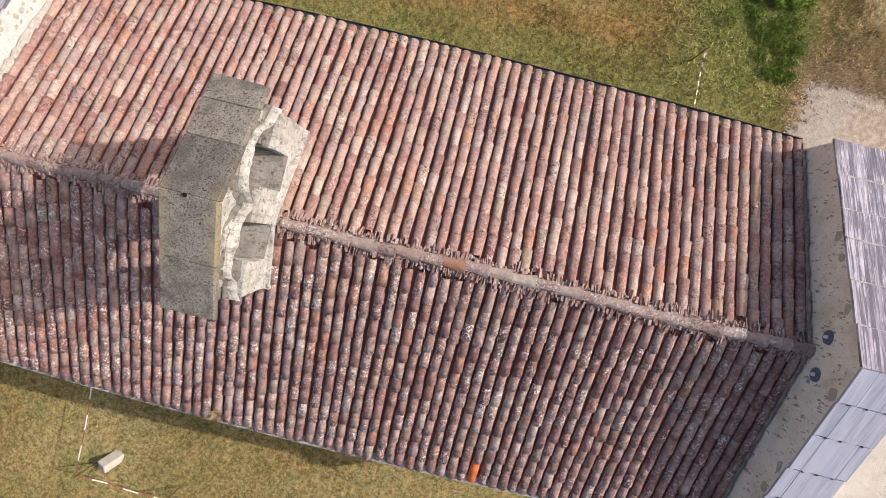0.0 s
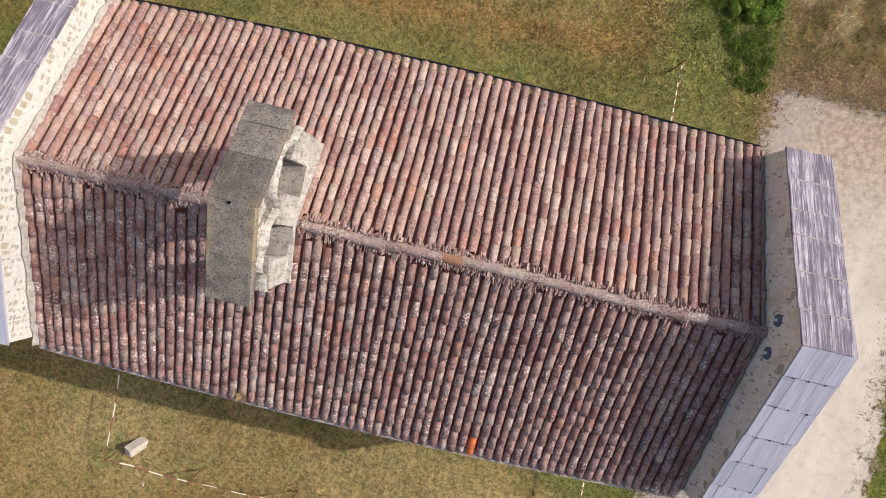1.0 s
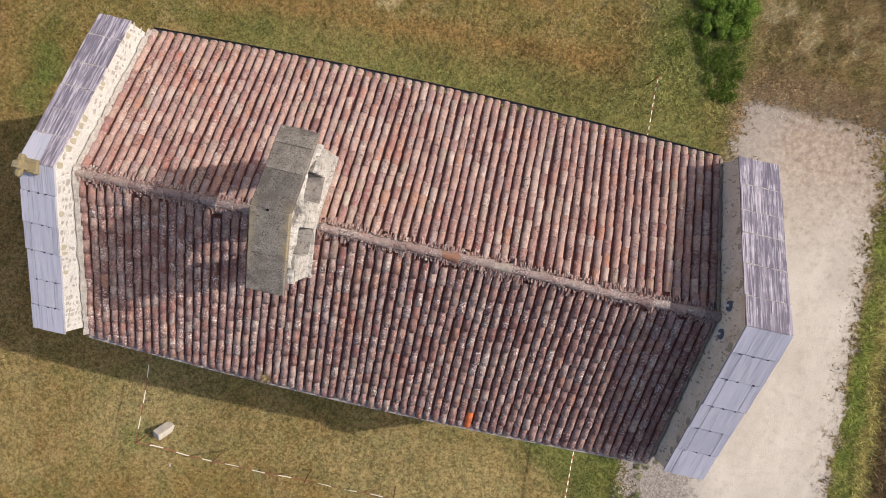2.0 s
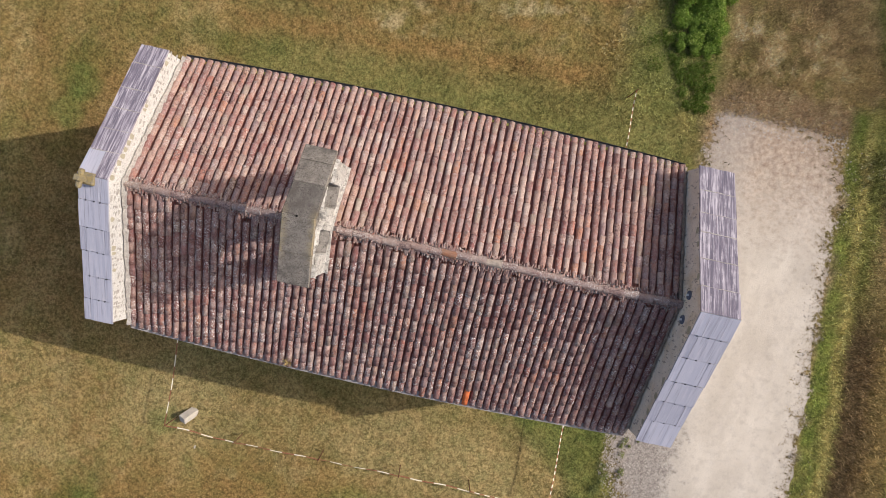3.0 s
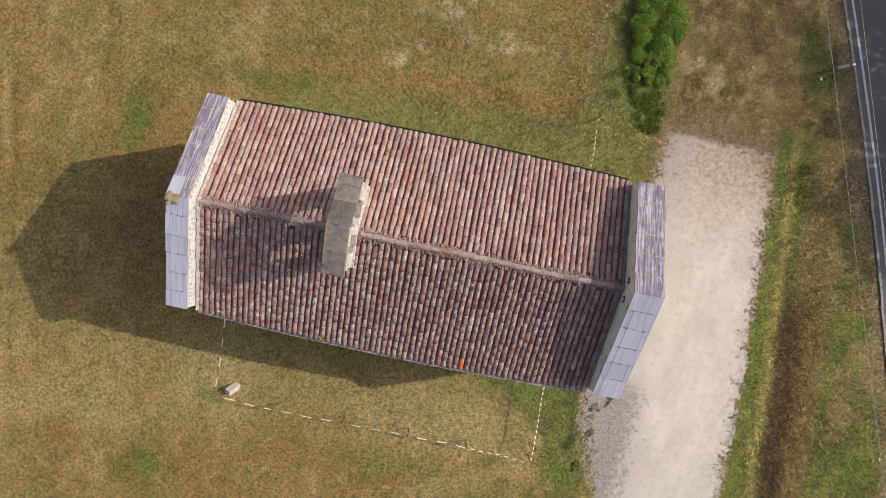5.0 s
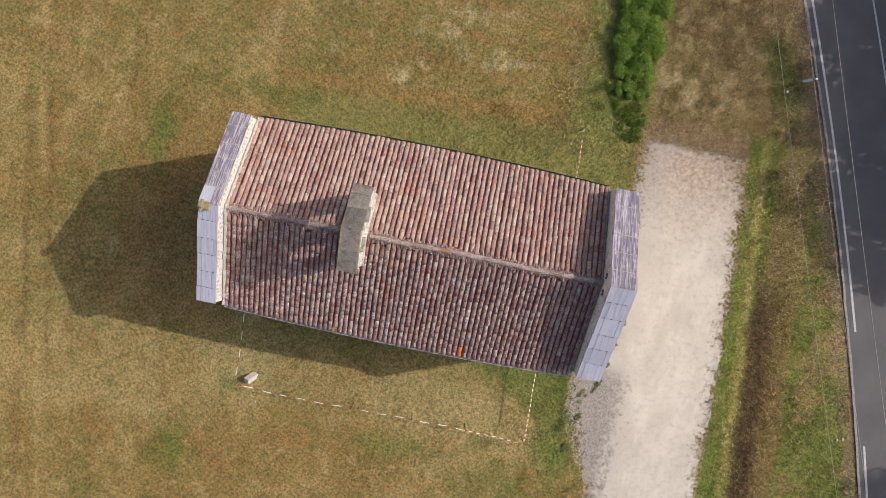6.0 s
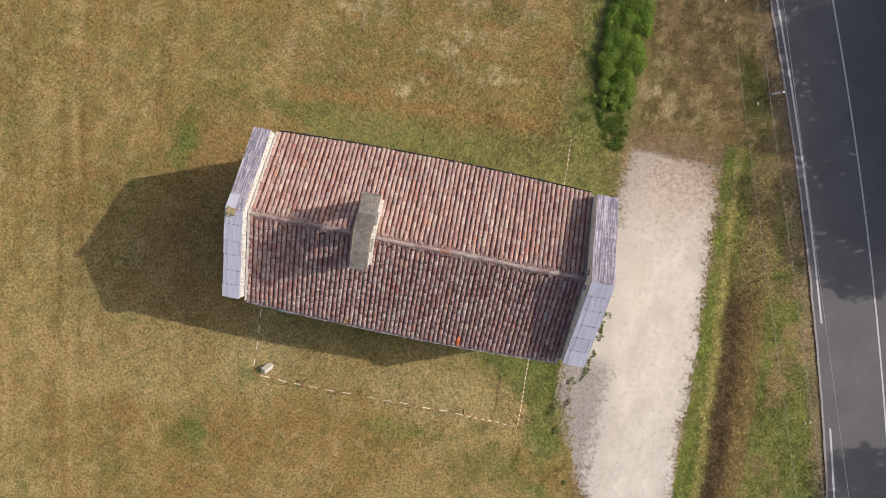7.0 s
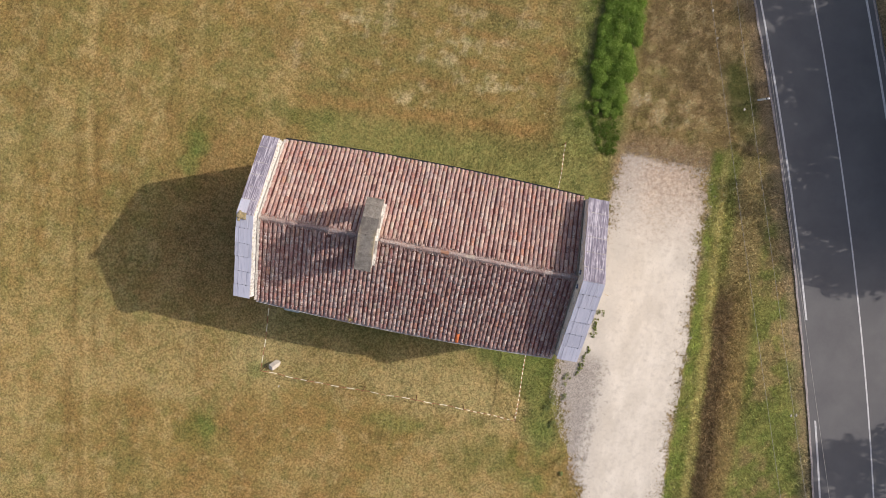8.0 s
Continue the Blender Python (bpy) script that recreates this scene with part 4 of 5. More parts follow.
def rubble(face_x, inward, y, z, w, h, depth, material, parent, rng, name="stone"):
    """One roughly dressed stone proud of a gable's inner face."""
    bm = bmesh.new()
    made = []
    for side, k in ((0.0, 1.0), (1.0, rng.uniform(0.7, 0.88))):
        ring = []
        for i in range(7):
            a = 2 * math.pi * i / 7 + rng.uniform(-0.25, 0.25)
            box_r = 1.0 / max(abs(math.cos(a)), abs(math.sin(a)), 0.75)
            k2 = k * rng.uniform(0.82, 1.12)
            ring.append(bm.verts.new((face_x + inward * (depth * side - 0.02 * (1 - side)), y + 0.5 * w * k2 * box_r * math.cos(a), z + 0.5 * h * k2 * box_r * math.sin(a))))
        made.append(ring)
    for i in range(7):
        j = (i + 1) % 7
        bm.faces.new((made[0][i], made[0][j], made[1][j], made[1][i]))
    bm.faces.new(made[1])
    bmesh.ops.recalc_face_normals(bm, faces=bm.faces)
    return part(name, bm, material, parent)


def build_gable(x0, x1, apex, shoulder, y0, y1, face_material, label, seed, count):
    """A raised gable with its coping of sloping slabs, one slab an object."""
    rng = random.Random(seed)
    thick = 0.055
    bm = bmesh.new()
    prism(bm, [(y0 + 0.05, -0.12), (y1 - 0.05, -0.12), (y1 - 0.05, shoulder - thick), (RIDGE_Y, apex - thick), (y0 + 0.05, shoulder - thick)], "x", x0 + 0.04, x1 - 0.04)
    wall = part("gable_wall", bm, face_material, chapel, label)
    for end in (y0, y1):
        run, fall = end - RIDGE_Y, apex - shoulder
        cuts = [0.0] + [(i + rng.uniform(-0.12, 0.12)) / count for i in range(1, count)] + [1.0]
        for i in range(count):
            a, b = cuts[i] + 0.0012, cuts[i + 1] - 0.0012
            lift, tip = rng.uniform(-0.006, 0.008), rng.uniform(0.004, 0.022)
            side = rng.uniform(-0.012, 0.012)
            ya, yb = RIDGE_Y + run * a, RIDGE_Y + run * b
            za, zb = apex - fall * a + lift, apex - fall * b + lift + tip
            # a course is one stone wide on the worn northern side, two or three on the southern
            splits = [0.0, 1.0]
            if end < 0:
                splits = [0.0, rng.uniform(0.12, 0.24), 1.0] if i % 2 else [0.0, rng.uniform(0.20, 0.3), rng.uniform(0.70, 0.86), 1.0]
            elif i == 0:
                splits = [0.0, 0.55, 1.0]
            for p, q in zip(splits, splits[1:]):
                xa, xb = x0 + side + (x1 - x0) * p + (0.005 if p else 0.0), x0 + side + (x1 - x0) * q - (0.005 if q < 1 else 0.0)
                drop = rng.uniform(-0.004, 0.004)
                bm = bmesh.new()
                prism(bm, [(ya, za - thick), (yb, zb - thick), (yb, zb + drop), (ya, za + drop)], "x", xa, xb)
                bmesh.ops.subdivide_edges(bm, edges=[e for e in bm.edges if abs(e.verts[0].co.x - e.verts[1].co.x) > 0.1], cuts=5, use_grid_fill=True)
                for v in bm.verts:
                    v.co.z += 0.010 * noise.noise(v.co * 4.0) + 0.006 * noise.noise(v.co * 11.0)
                    if abs(v.co.y - yb) < 0.001:
                        v.co.y += 0.018 * noise.noise(v.co * 9.0)
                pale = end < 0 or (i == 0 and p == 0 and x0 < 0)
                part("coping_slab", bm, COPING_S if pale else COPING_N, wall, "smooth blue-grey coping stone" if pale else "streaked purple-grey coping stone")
            if i:
                # pale mortar drawn over the northern joints, three dark dowels in the southern
                if end > 0:
                    bm = bmesh.new()
                    box(bm, x0 + 0.01, x1 - 0.01, ya - 0.013, ya + 0.010, za - 0.03, za + 0.014)
                    bmesh.ops.subdivide_edges(bm, edges=[e for e in bm.edges if abs(e.verts[0].co.x - e.verts[1].co.x) > 0.3], cuts=9)
                    for v in bm.verts:
                        v.co.y += rng.uniform(-0.012, 0.012)
                    part("joint", bm, RIDGE_LIME, wall)
                else:
                    for k in range(3):
                        x = x0 + (x1 - x0) * (0.22 + 0.28 * k) + rng.uniform(-0.05, 0.05)
                        bm = bmesh.new()
                        tube(bm, (x, ya, za - 0.02), (x, ya, za + 0.018), 0.02, 0.018, 8)
                        part("dowel", bm, GUTTER, wall)
    return wall


build_slope(1)
build_slope(-1)
build_ridge()
WEST = dict(x0=-8.98, x1=-8.20, apex=9.13, shoulder=7.43, y0=-4.24, y1=3.53)
EAST = dict(x0=6.71, x1=7.69, apex=9.68, shoulder=7.46, y0=-4.24, y1=3.55)
west_gable = build_gable(**WEST, face_material=WHITE_WALL, label="white rubble gable wall under stone coping", seed=3, count=6)
east_gable = build_gable(**EAST, face_material=RENDERED, label="ochre stained gable wall under stone coping", seed=4, count=6)


def roof_z(y):
    return TOP_Z - (TOP_Z - EAVE_Z) * ((y - RIDGE_Y) / (EAVE_N - RIDGE_Y) if y > RIDGE_Y else (RIDGE_Y - y) / (RIDGE_Y - EAVE_S))


def top_z(g, y):
    return g["apex"] - (g["apex"] - g["shoulder"]) * abs(y - RIDGE_Y) / (g["y1"] - RIDGE_Y if y > RIDGE_Y else RIDGE_Y - g["y0"])


def stud_gables():
    rng = random.Random(8)
    # small tan stones nearly flush in white lime, with a row of ochre blocks under the coping
    y = -4.12
    while y < 3.4:
        w = rng.uniform(0.10, 0.24)
        high = top_z(WEST, y + w / 2) - 0.08
        if -0.1 < y < 2.2 and rng.random() < 0.55 or rng.random() < 0.15:
            rubble(-8.24, 1, y + w / 2, high - 0.16, min(w, 0.17), 0.24, 0.006, OCHRE_STONE, west_gable, rng)
            high -= 0.28
        z = roof_z(y) + 0.16
        while z < high - 0.12:
            h = rng.uniform(0.06, 0.17)
            if rng.random() < 0.62:
                rubble(-8.24, 1, y + w / 2 + rng.uniform(-0.03, 0.03), z + h / 2, w * rng.uniform(0.35, 1.05), h * rng.uniform(0.5, 1.25), rng.uniform(0.002, 0.010), RUBBLE, west_gable, rng)
            z += h + rng.uniform(0.0, 0.03)
        y += w
    y = -4.0
    while y < 2.9:
        if rng.random() < 0.55:
            rubble(6.75, -1, y, top_z(EAST, y) - 0.24, rng.uniform(0.15, 0.24), rng.uniform(0.16, 0.24), 0.008, OCHRE_STONE, east_gable, rng)
        y += rng.uniform(0.3, 0.6)
    for y, z in ((0.03, 8.70), (-0.62, 8.62)):
        bm = bmesh.new()
        tube(bm, (6.755, y, z), (6.715, y, z), 0.125, 0.115, 20)
        disc = part("anchor_plate", bm, IRON, east_gable, "round blue-grey iron anchor plate")
        bm = bmesh.new()
        tube(bm, (6.72, y, z), (6.67, y, z), 0.035, 0.028, 12)
        part("bolt", bm, POST_WHITE, disc, "pale bolt head")


stud_gables()


def build_walls():
    for y0, y1 in ((2.6, 3.3), (-4.05, -3.35)):
        bm = bmesh.new()
        box(bm, -8.94, 7.65, y0, y1, -0.12, 6.30)
        part("nave_wall", bm, WALL, chapel, "limestone nave wall")
    north, south = Slope(1), Slope(-1)
    spots = [ROOF_W + 0.02 + (ROOF_E - ROOF_W - 0.04) * k / 16 for k in range(17)]

    def eave(slope, x):
        p = slope.m @ Vector((0, slope.end(x), 0))
        return p.y, p.z

    def loft(name, slope, section, material, label):
        bm = bmesh.new()
        rings = []
        for x in spots:
            y, z = eave(slope, x)
            rings.append([bm.verts.new((x, y + slope.side * a, z + b)) for a, b in section])
        k = len(section)
        for one, two in zip(rings, rings[1:]):
            for i in range(k):
                bm.faces.new((one[i], one[(i + 1) % k], two[(i + 1) % k], two[i]))
        bm.faces.new(rings[0])
        bm.faces.new(rings[-1])
        bmesh.ops.recalc_face_normals(bm, faces=bm.faces)
        part(name, bm, material, chapel, label)

    half = [(0.105 + 0.06 * math.cos(math.pi * i / 8), 0.02 - 0.06 * math.sin(math.pi * i / 8)) for i in range(9)]
    inner = [(0.105 + 0.05 * math.cos(math.pi * i / 8), 0.02 - 0.05 * math.sin(math.pi * i / 8)) for i in range(8, -1, -1)]
    loft("gutter", north, half + inner, GUTTER, "dark zinc half-round gutter")
    loft("cornice", south, [(0.175, -0.03), (0.175, -0.14), (-0.65, -0.20), (-0.65, 0.02)], CEMENT, "grey mortared eaves cornice")
    loft("cornice", north, [(-0.03, -0.03), (-0.03, -0.14), (-0.65, -0.20), (-0.65, 0.0)], CEMENT, "grey mortared eaves cornice")
    # stone doorstep against the southern wall
    bm = bmesh.new()
    box(bm, -8.25, -7.35, -5.75, -5.25, -0.06, 0.14, 0.02)
    roughen(bm, 3.0, 0.02)
    tagged(part("stone_slab", bm, plain_material("blue_grey_stone", (0.34, 0.40, 0.40), 0.9, 0.2, 6.0)), "blue-grey stone slab lying on shaded grass", "stone")


build_walls()


# ---------------------------------------------------------------- bell gable
def build_bell():
    x0, x1 = -3.05, -2.64
    y0, y1, peak = -1.50, 1.42, -0.06
    spring, r = 10.20, 0.31
    bm = bmesh.new()
    box(bm, x0, x1, y0, y1, 7.2, 8.50)
    bell = part("bell_gable", bm, BELL_STONE, chapel, "weathered limestone bell wall with two arched openings")
    for a, b in ((y0, -0.95), (-0.33, 0.22), (0.84, y1)):
        # white rendered foot, bare grey blocks above it
        for low, high, deep, mat in ((8.50, 9.32, 0.03, BELL_STONE), (9.32, spring, -0.05, CRUST)):
            bm = bmesh.new()
            box(bm, x0, x1 + deep, a, b, low, high)
            bmesh.ops.subdivide_edges(bm, edges=bm.edges[:], cuts=3, use_grid_fill=True)
            roughen(bm, 5.0, 0.035)
            part("pier", bm, mat, bell)
    line = [(y0, spring)]
    for c in (-0.64, 0.53):
        line += [(c - r * math.cos(math.pi * i / 10), spring + r * math.sin(math.pi * i / 10)) for i in range(11)]
    line += [(y1, spring), (y1, 10.76), (peak, 11.52), (y0, 10.76)]
    bm = bmesh.new()
    prism(bm, line, "x", x0, x1)
    part("arch_head", bm, BELL_STONE, bell)
    # rough facing stones left on the eastern side
    rng = random.Random(31)
    for k in range(26):
        y = y0 + 0.12 + (y1 - y0 - 0.24) * (k + rng.random()) / 26
        z = 11.42 - 0.52 * abs(y - peak) - rng.uniform(0.10, 0.75)
        rubble(x1 - 0.01, 1, y, max(z, 10.2), rng.uniform(0.10, 0.24), rng.uniform(0.10, 0.22), rng.uniform(0.012, 0.04), BELL_STONE if rng.random() < 0.7 else PIER_STONE, bell, rng, "facing_stone")
    for y, z in ((-1.3, 9.75), (-1.15, 9.5), (-0.08, 9.75), (0.05, 9.5), (1.02, 9.75), (1.28, 9.6), (1.12, 9.95), (-1.1, 10.0)):
        rubble(x1 - 0.05, 1, y, z, rng.uniform(0.2, 0.34), rng.uniform(0.2, 0.3), rng.uniform(0.03, 0.09), CRUST if rng.random() < 0.6 else PIER_STONE, bell, rng, "facing_stone")
    rng = random.Random(12)
    for c in (-0.64, 0.53):
        for i in range(7):
            a, b = math.pi * (i + 0.06) / 7, math.pi * (i + 0.94) / 7
            bm = bmesh.new()
            out, deep = r + rng.uniform(0.06, 0.12), rng.uniform(0.01, 0.06)
            prism(bm, [(c - r * 0.97 * math.cos(a), spring + r * 0.97 * math.sin(a)), (c - out * math.cos(a), spring + out * math.sin(a)), (c - out * math.cos(b), spring + out * math.sin(b)), (c - r * 0.97 * math.cos(b), spring + r * 0.97 * math.sin(b))], "x", x1 - 0.1, x1 + deep)
            roughen(bm, 6.0, 0.035)
            part("voussoir", bm, BELL_STONE, bell)
        bm = bmesh.new()
        prism(bm, [(x0 + 0.02, 8.48), (x1 + 0.03, 8.48), (x1 + 0.03, 8.56), (x0 + 0.02, 8.95)], "y", c - 0.305, c + 0.305)
        part("sill", bm, SILL, bell, "grey sloping sill")
    # an eroded hood mould runs over both arches and drops at the ends
    def hood(y):
        rise = 0.0
        for c, up in ((0.53, 0.44), (-0.64, 0.27)):
            rise = max(rise, up * math.sqrt(max(0.0, 1 - ((y - c) / 0.54) ** 2)))
        return 10.03 + rise - 0.9 * max(0.0, y - 1.06, -1.12 - y)

    bm = bmesh.new()
    rings = []
    for k in range(49):
        y = y0 + 0.01 + (y1 - y0 - 0.02) * k / 48
        z, jut = hood(y), 0.15 + 0.06 * noise.noise(Vector((y * 3.0, 1.7, 0.0))) + rng.uniform(-0.012, 0.012)
        section = ((x1 - 0.06, 0.10), (x1 + jut * 0.6, 0.07), (x1 + jut, 0.02), (x1 + jut * 0.9, -0.045), (x1 - 0.06, -0.09))
        rings.append([bm.verts.new((x, y, z + dz + rng.uniform(-0.012, 0.012))) for x, dz in section])
    for one, two in zip(rings, rings[1:]):
        for k in range(5):
            bm.faces.new((one[k], one[(k + 1) % 5], two[(k + 1) % 5], two[k]))
    bm.faces.new(rings[0])
    bm.faces.new(rings[-1])
    bmesh.ops.recalc_face_normals(bm, faces=bm.faces)
    part("hood_mould", bm, BELL_STONE, bell, "eroded white hood mould over the arches")
    # the stone above the mould has weathered to a dark crust
    bm = bmesh.new()
    rings = []
    for k in range(61):
        y = y0 + 0.02 + (y1 - y0 - 0.04) * k / 60
        z, up = hood(y) + 0.04, 0.22 + 0.16 * noise.noise(Vector((y * 2.6, 5.2, 0.0))) + rng.uniform(-0.03, 0.03)
        out = x1 + 0.03 + 0.02 * noise.noise(Vector((y * 7.0, 0.4, 0.0)))
        rings.append([bm.verts.new(p) for p in ((x1 - 0.02, y, z), (out, y, z), (out + 0.01, y, z + up * 0.5), (x1 + 0.008, y, z + up), (x1 - 0.02, y, z + up))])
    for one, two in zip(rings, rings[1:]):
        for k in range(5):
            bm.faces.new((one[k], one[(k + 1) % 5], two[(k + 1) % 5], two[k]))
    bm.faces.new(rings[0])
    bm.faces.new(rings[-1])
    bmesh.ops.recalc_face_normals(bm, faces=bm.faces)
    part("crust", bm, CRUST, bell, "dark weathered crust over the hood mould")
    # a near-black plug level with the cap paints the shade inside a hole
    bm = bmesh.new()
    tube(bm, (-2.76, -0.07, 11.58), (-2.76, -0.07, 11.672), 0.024, 0.024, 12)
    part("socket", bm, SOCKET, bell, "near-black disc painting the dark inside a small apex hole")
    # cap slabs
    for end, cuts in ((1.50, (0.0, 0.46, 0.78, 1.0)), (-1.60, (0.0, 0.53, 1.0))):
        for i, (a, b) in enumerate(zip(cuts, cuts[1:])):
            ya, yb = peak + (end - peak) * (a + 0.0006), peak + (end - peak) * (b - 0.0006)
            za, zb = 11.66 - 0.77 * a, 11.66 - 0.77 * b
            bm = bmesh.new()
            prism(bm, [(ya, za - 0.15), (yb, zb - 0.15), (yb, zb + 0.006 * i), (ya, za + 0.006 * i)], "x", -3.09, -2.37)
            bmesh.ops.bevel(bm, geom=bm.edges[:], offset=0.012, segments=1, affect="EDGES")
            roughen(bm, 3.0, 0.012)
            part("cap_slab", bm, CAP_STONE, bell, "pitted grey limestone cap slab with yellow lichen")
    # mortar where the tiles meet the wall
    for xa, xb in ((x1, x1 + 0.07), (x0 - 0.10, x0)):
        bm = bmesh.new()
        steps = [y0 + (y1 - y0) * i / 14 for i in range(15)]
        top = [(y, roof_z(y) + 0.10 + rng.uniform(-0.03, 0.05)) for y in steps]
        prism(bm, [(y, z - 0.5) for y, z in top] + top[::-1], "x", xa, xb)
        roughen(bm, 6.0, 0.03)
        part("mortar_fillet", bm, BELL_STONE, bell, "ragged white mortar against the tiles")


build_bell()


def build_cross():
    bm = bmesh.new()
    box(bm, -8.88, -8.52, -0.50, -0.20, 9.05, 9.18, 0.03)
    box(bm, -8.82, -8.66, -0.45, -0.27, 9.18, 9.54, 0.025)
    box(bm, -8.80, -8.68, -0.60, -0.12, 9.29, 9.43, 0.025)
    bmesh.ops.subdivide_edges(bm, edges=bm.edges[:], cuts=1)
    roughen(bm, 7.0, 0.03)
    part("cross", bm, LICHEN_STONE, west_gable, "small stone cross crusted with yellow lichen")


build_cross()


# ---------------------------------------------------------------- hedge and trees
def leaf_cloud(rng, centres, radii, count, size, squash=0.8):
    """Folded leaves scattered through the outer shells of many clumps."""
    k = rng.randint(0, len(centres), count)
    d = rng.normal(size=(count, 3))
    d /= np.linalg.norm(d, axis=1, keepdims=True)
    d[:, 2] = np.where(d[:, 2] < -0.3, -d[:, 2], d[:, 2])
    p = centres[k] + d * radii[k][:, None] * rng.uniform(0.55, 1.08, (count, 1)) * np.array((1, 1, squash))
    n = d + rng.normal(0, 0.7, (count, 3)) + np.array((0, 0, 0.5))
    n /= np.linalg.norm(n, axis=1, keepdims=True)
    a = np.cross(n, rng.normal(size=(count, 3)))
    a /= np.linalg.norm(a, axis=1, keepdims=True)
    b = np.cross(n, a)
    s = size * rng.uniform(0.6, 1.4, (count, 1))
    verts = np.stack([p - a * s, p + b * s * 0.5 + n * s * 0.18, p + a * s, p - b * s * 0.5 + n * s * 0.18], 1).reshape(-1, 3)
    i = np.arange(count) * 4
    faces = np.concatenate([np.stack([i, i + 1, i + 2], -1), np.stack([i, i + 2, i + 3], -1)])
    return verts, faces


def build_hedge():
    rng = np.random.RandomState(5)
    hedge = new("hedge")
    tagged(hedge, "dense bright green hedgerow on the meadow edge", "hedge")
    bm = bmesh.new()
    centres, radii = [], []
    y = 9.4
    while y < 30:
        end = 1 - 0.45 * max(0.0, 1 - (y - 9.4) / 2.0)
        for _ in range(15):
            x = 8.25 - 0.02 * (y - 10) + rng.uniform(-1.12, 1.12) * end
            r = rng.uniform(0.22, 0.46) * end
            z = rng.uniform(0.10, 0.56) * end * (1 - 0.2 * abs(x - 8.25))
            centres.append((x, y + rng.uniform(-0.3, 0.3), z))
            radii.append(r)
            tube(bm, (x * 0.7 + 8.25 * 0.3, y, -0.1), (x, y, z), 0.035, 0.012, 5)
        y += 0.55
    part("stems", bm, BARK, hedge)
    verts, faces = leaf_cloud(rng, np.array(centres), np.array(radii), 270000, 0.040)
    soup("foliage", verts.tolist(), faces.tolist(), LEAF, hedge)
    # low shoots west of the hedge and weeds at its foot
    centres, radii = [], []
    for _ in range(80):
        yy = rng.uniform(8.3, 26)
        centres.append((6.85 + 0.35 * rng.normal() + 0.05 * max(0, 10 - yy), yy, rng.uniform(-0.05, 0.14)))
        radii.append(rng.uniform(0.14, 0.36))
    for _ in range(170):
        t = rng.rand() ** 0.7
        centres.append((8.85 - 0.8 * t + rng.uniform(-1.0, 1.0) * (0.45 + 0.75 * t), 7.0 + 2.9 * t, rng.uniform(-0.04, 0.14)))
        radii.append(rng.uniform(0.08, 0.24))
    verts, faces = leaf_cloud(rng, np.array(centres), np.array(radii), 15000, 0.034)
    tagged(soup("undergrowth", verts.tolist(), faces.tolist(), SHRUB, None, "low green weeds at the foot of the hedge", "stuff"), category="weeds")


def build_tree(seed, height, spread):
    rng = np.random.RandomState(seed)
    tree = new("tree")
    tagged(tree, "leafy roadside tree across the road", "tree", "roadside trees")
    bm = bmesh.new()
    tube(bm, (0, 0, -0.1), (0.1, 0.05, height * 0.45), 0.26, 0.17, 10)
    tube(bm, (0.1, 0.05, height * 0.45), (0, 0.1, height * 0.85), 0.17, 0.06, 8)
    centres, radii = [], []
    for k in range(46):
        a, t = rng.uniform(0, 2 * np.pi), rng.uniform(0.35, 1.0)
        reach = spread * (1.05 - 0.6 * abs(t - 0.6)) * rng.uniform(0.45, 1.0)
        tip = (reach * np.cos(a), reach * np.sin(a), height * t)
        tube(bm, (0.06, 0.05, height * (0.25 + 0.5 * t * 0.8)), tip, 0.07, 0.02, 5)
        centres.append(tip)
        radii.append(rng.uniform(0.7, 1.25))
    part("trunk", bm, BARK, tree)
    verts, faces = leaf_cloud(rng, np.array(centres), np.array(radii), 5200, 0.21)
    soup("crown", verts.tolist(), faces.tolist(), LEAF, tree)
    return tree


build_hedge()
first_tree, second_tree = build_tree(2, 10.8, 4.0), build_tree(7, 10.6, 3.6)
first_tree.matrix_basis = pose(31.5, 12.6, 0, 0, 0, 20)
second_tree.matrix_basis = pose(33.4, 8.4, 0, 0, 0, 140)
for x, y, turn, one in ((29.9, 17.8, 80, second_tree), (35.0, 13.1, 200, first_tree), (29.2, 23.4, 300, first_tree), (32.4, 18.2, 10, first_tree), (33.4, 23.8, 45, second_tree),
                        (39.4, -5.0, 260, first_tree), (41.0, -10.0, 70, second_tree), (28.5, 29.5, 150, second_tree), (30.5, 30.0, 220, first_tree), (36.6, 9.4, 100, first_tree), (36.8, 16.4, 30, second_tree)):
    copy_thing(one, pose(x, y, 0, 0, 0, turn))


# ---------------------------------------------------------------- barrier tape, block, posts, cables
def build_rod(x, y, tall=1.2):
    bm = bmesh.new()
    tube(bm, (0, 0, -0.1), (0.02, 0.015, tall), 0.02, 0.02, 8)
    rod = part("fence_rod", bm, ROD)
    rod.matrix_basis = pose(x, y, 0)
    return tagged(rod, "thin rusty iron rod holding barrier tape", "rod", "tape rods")


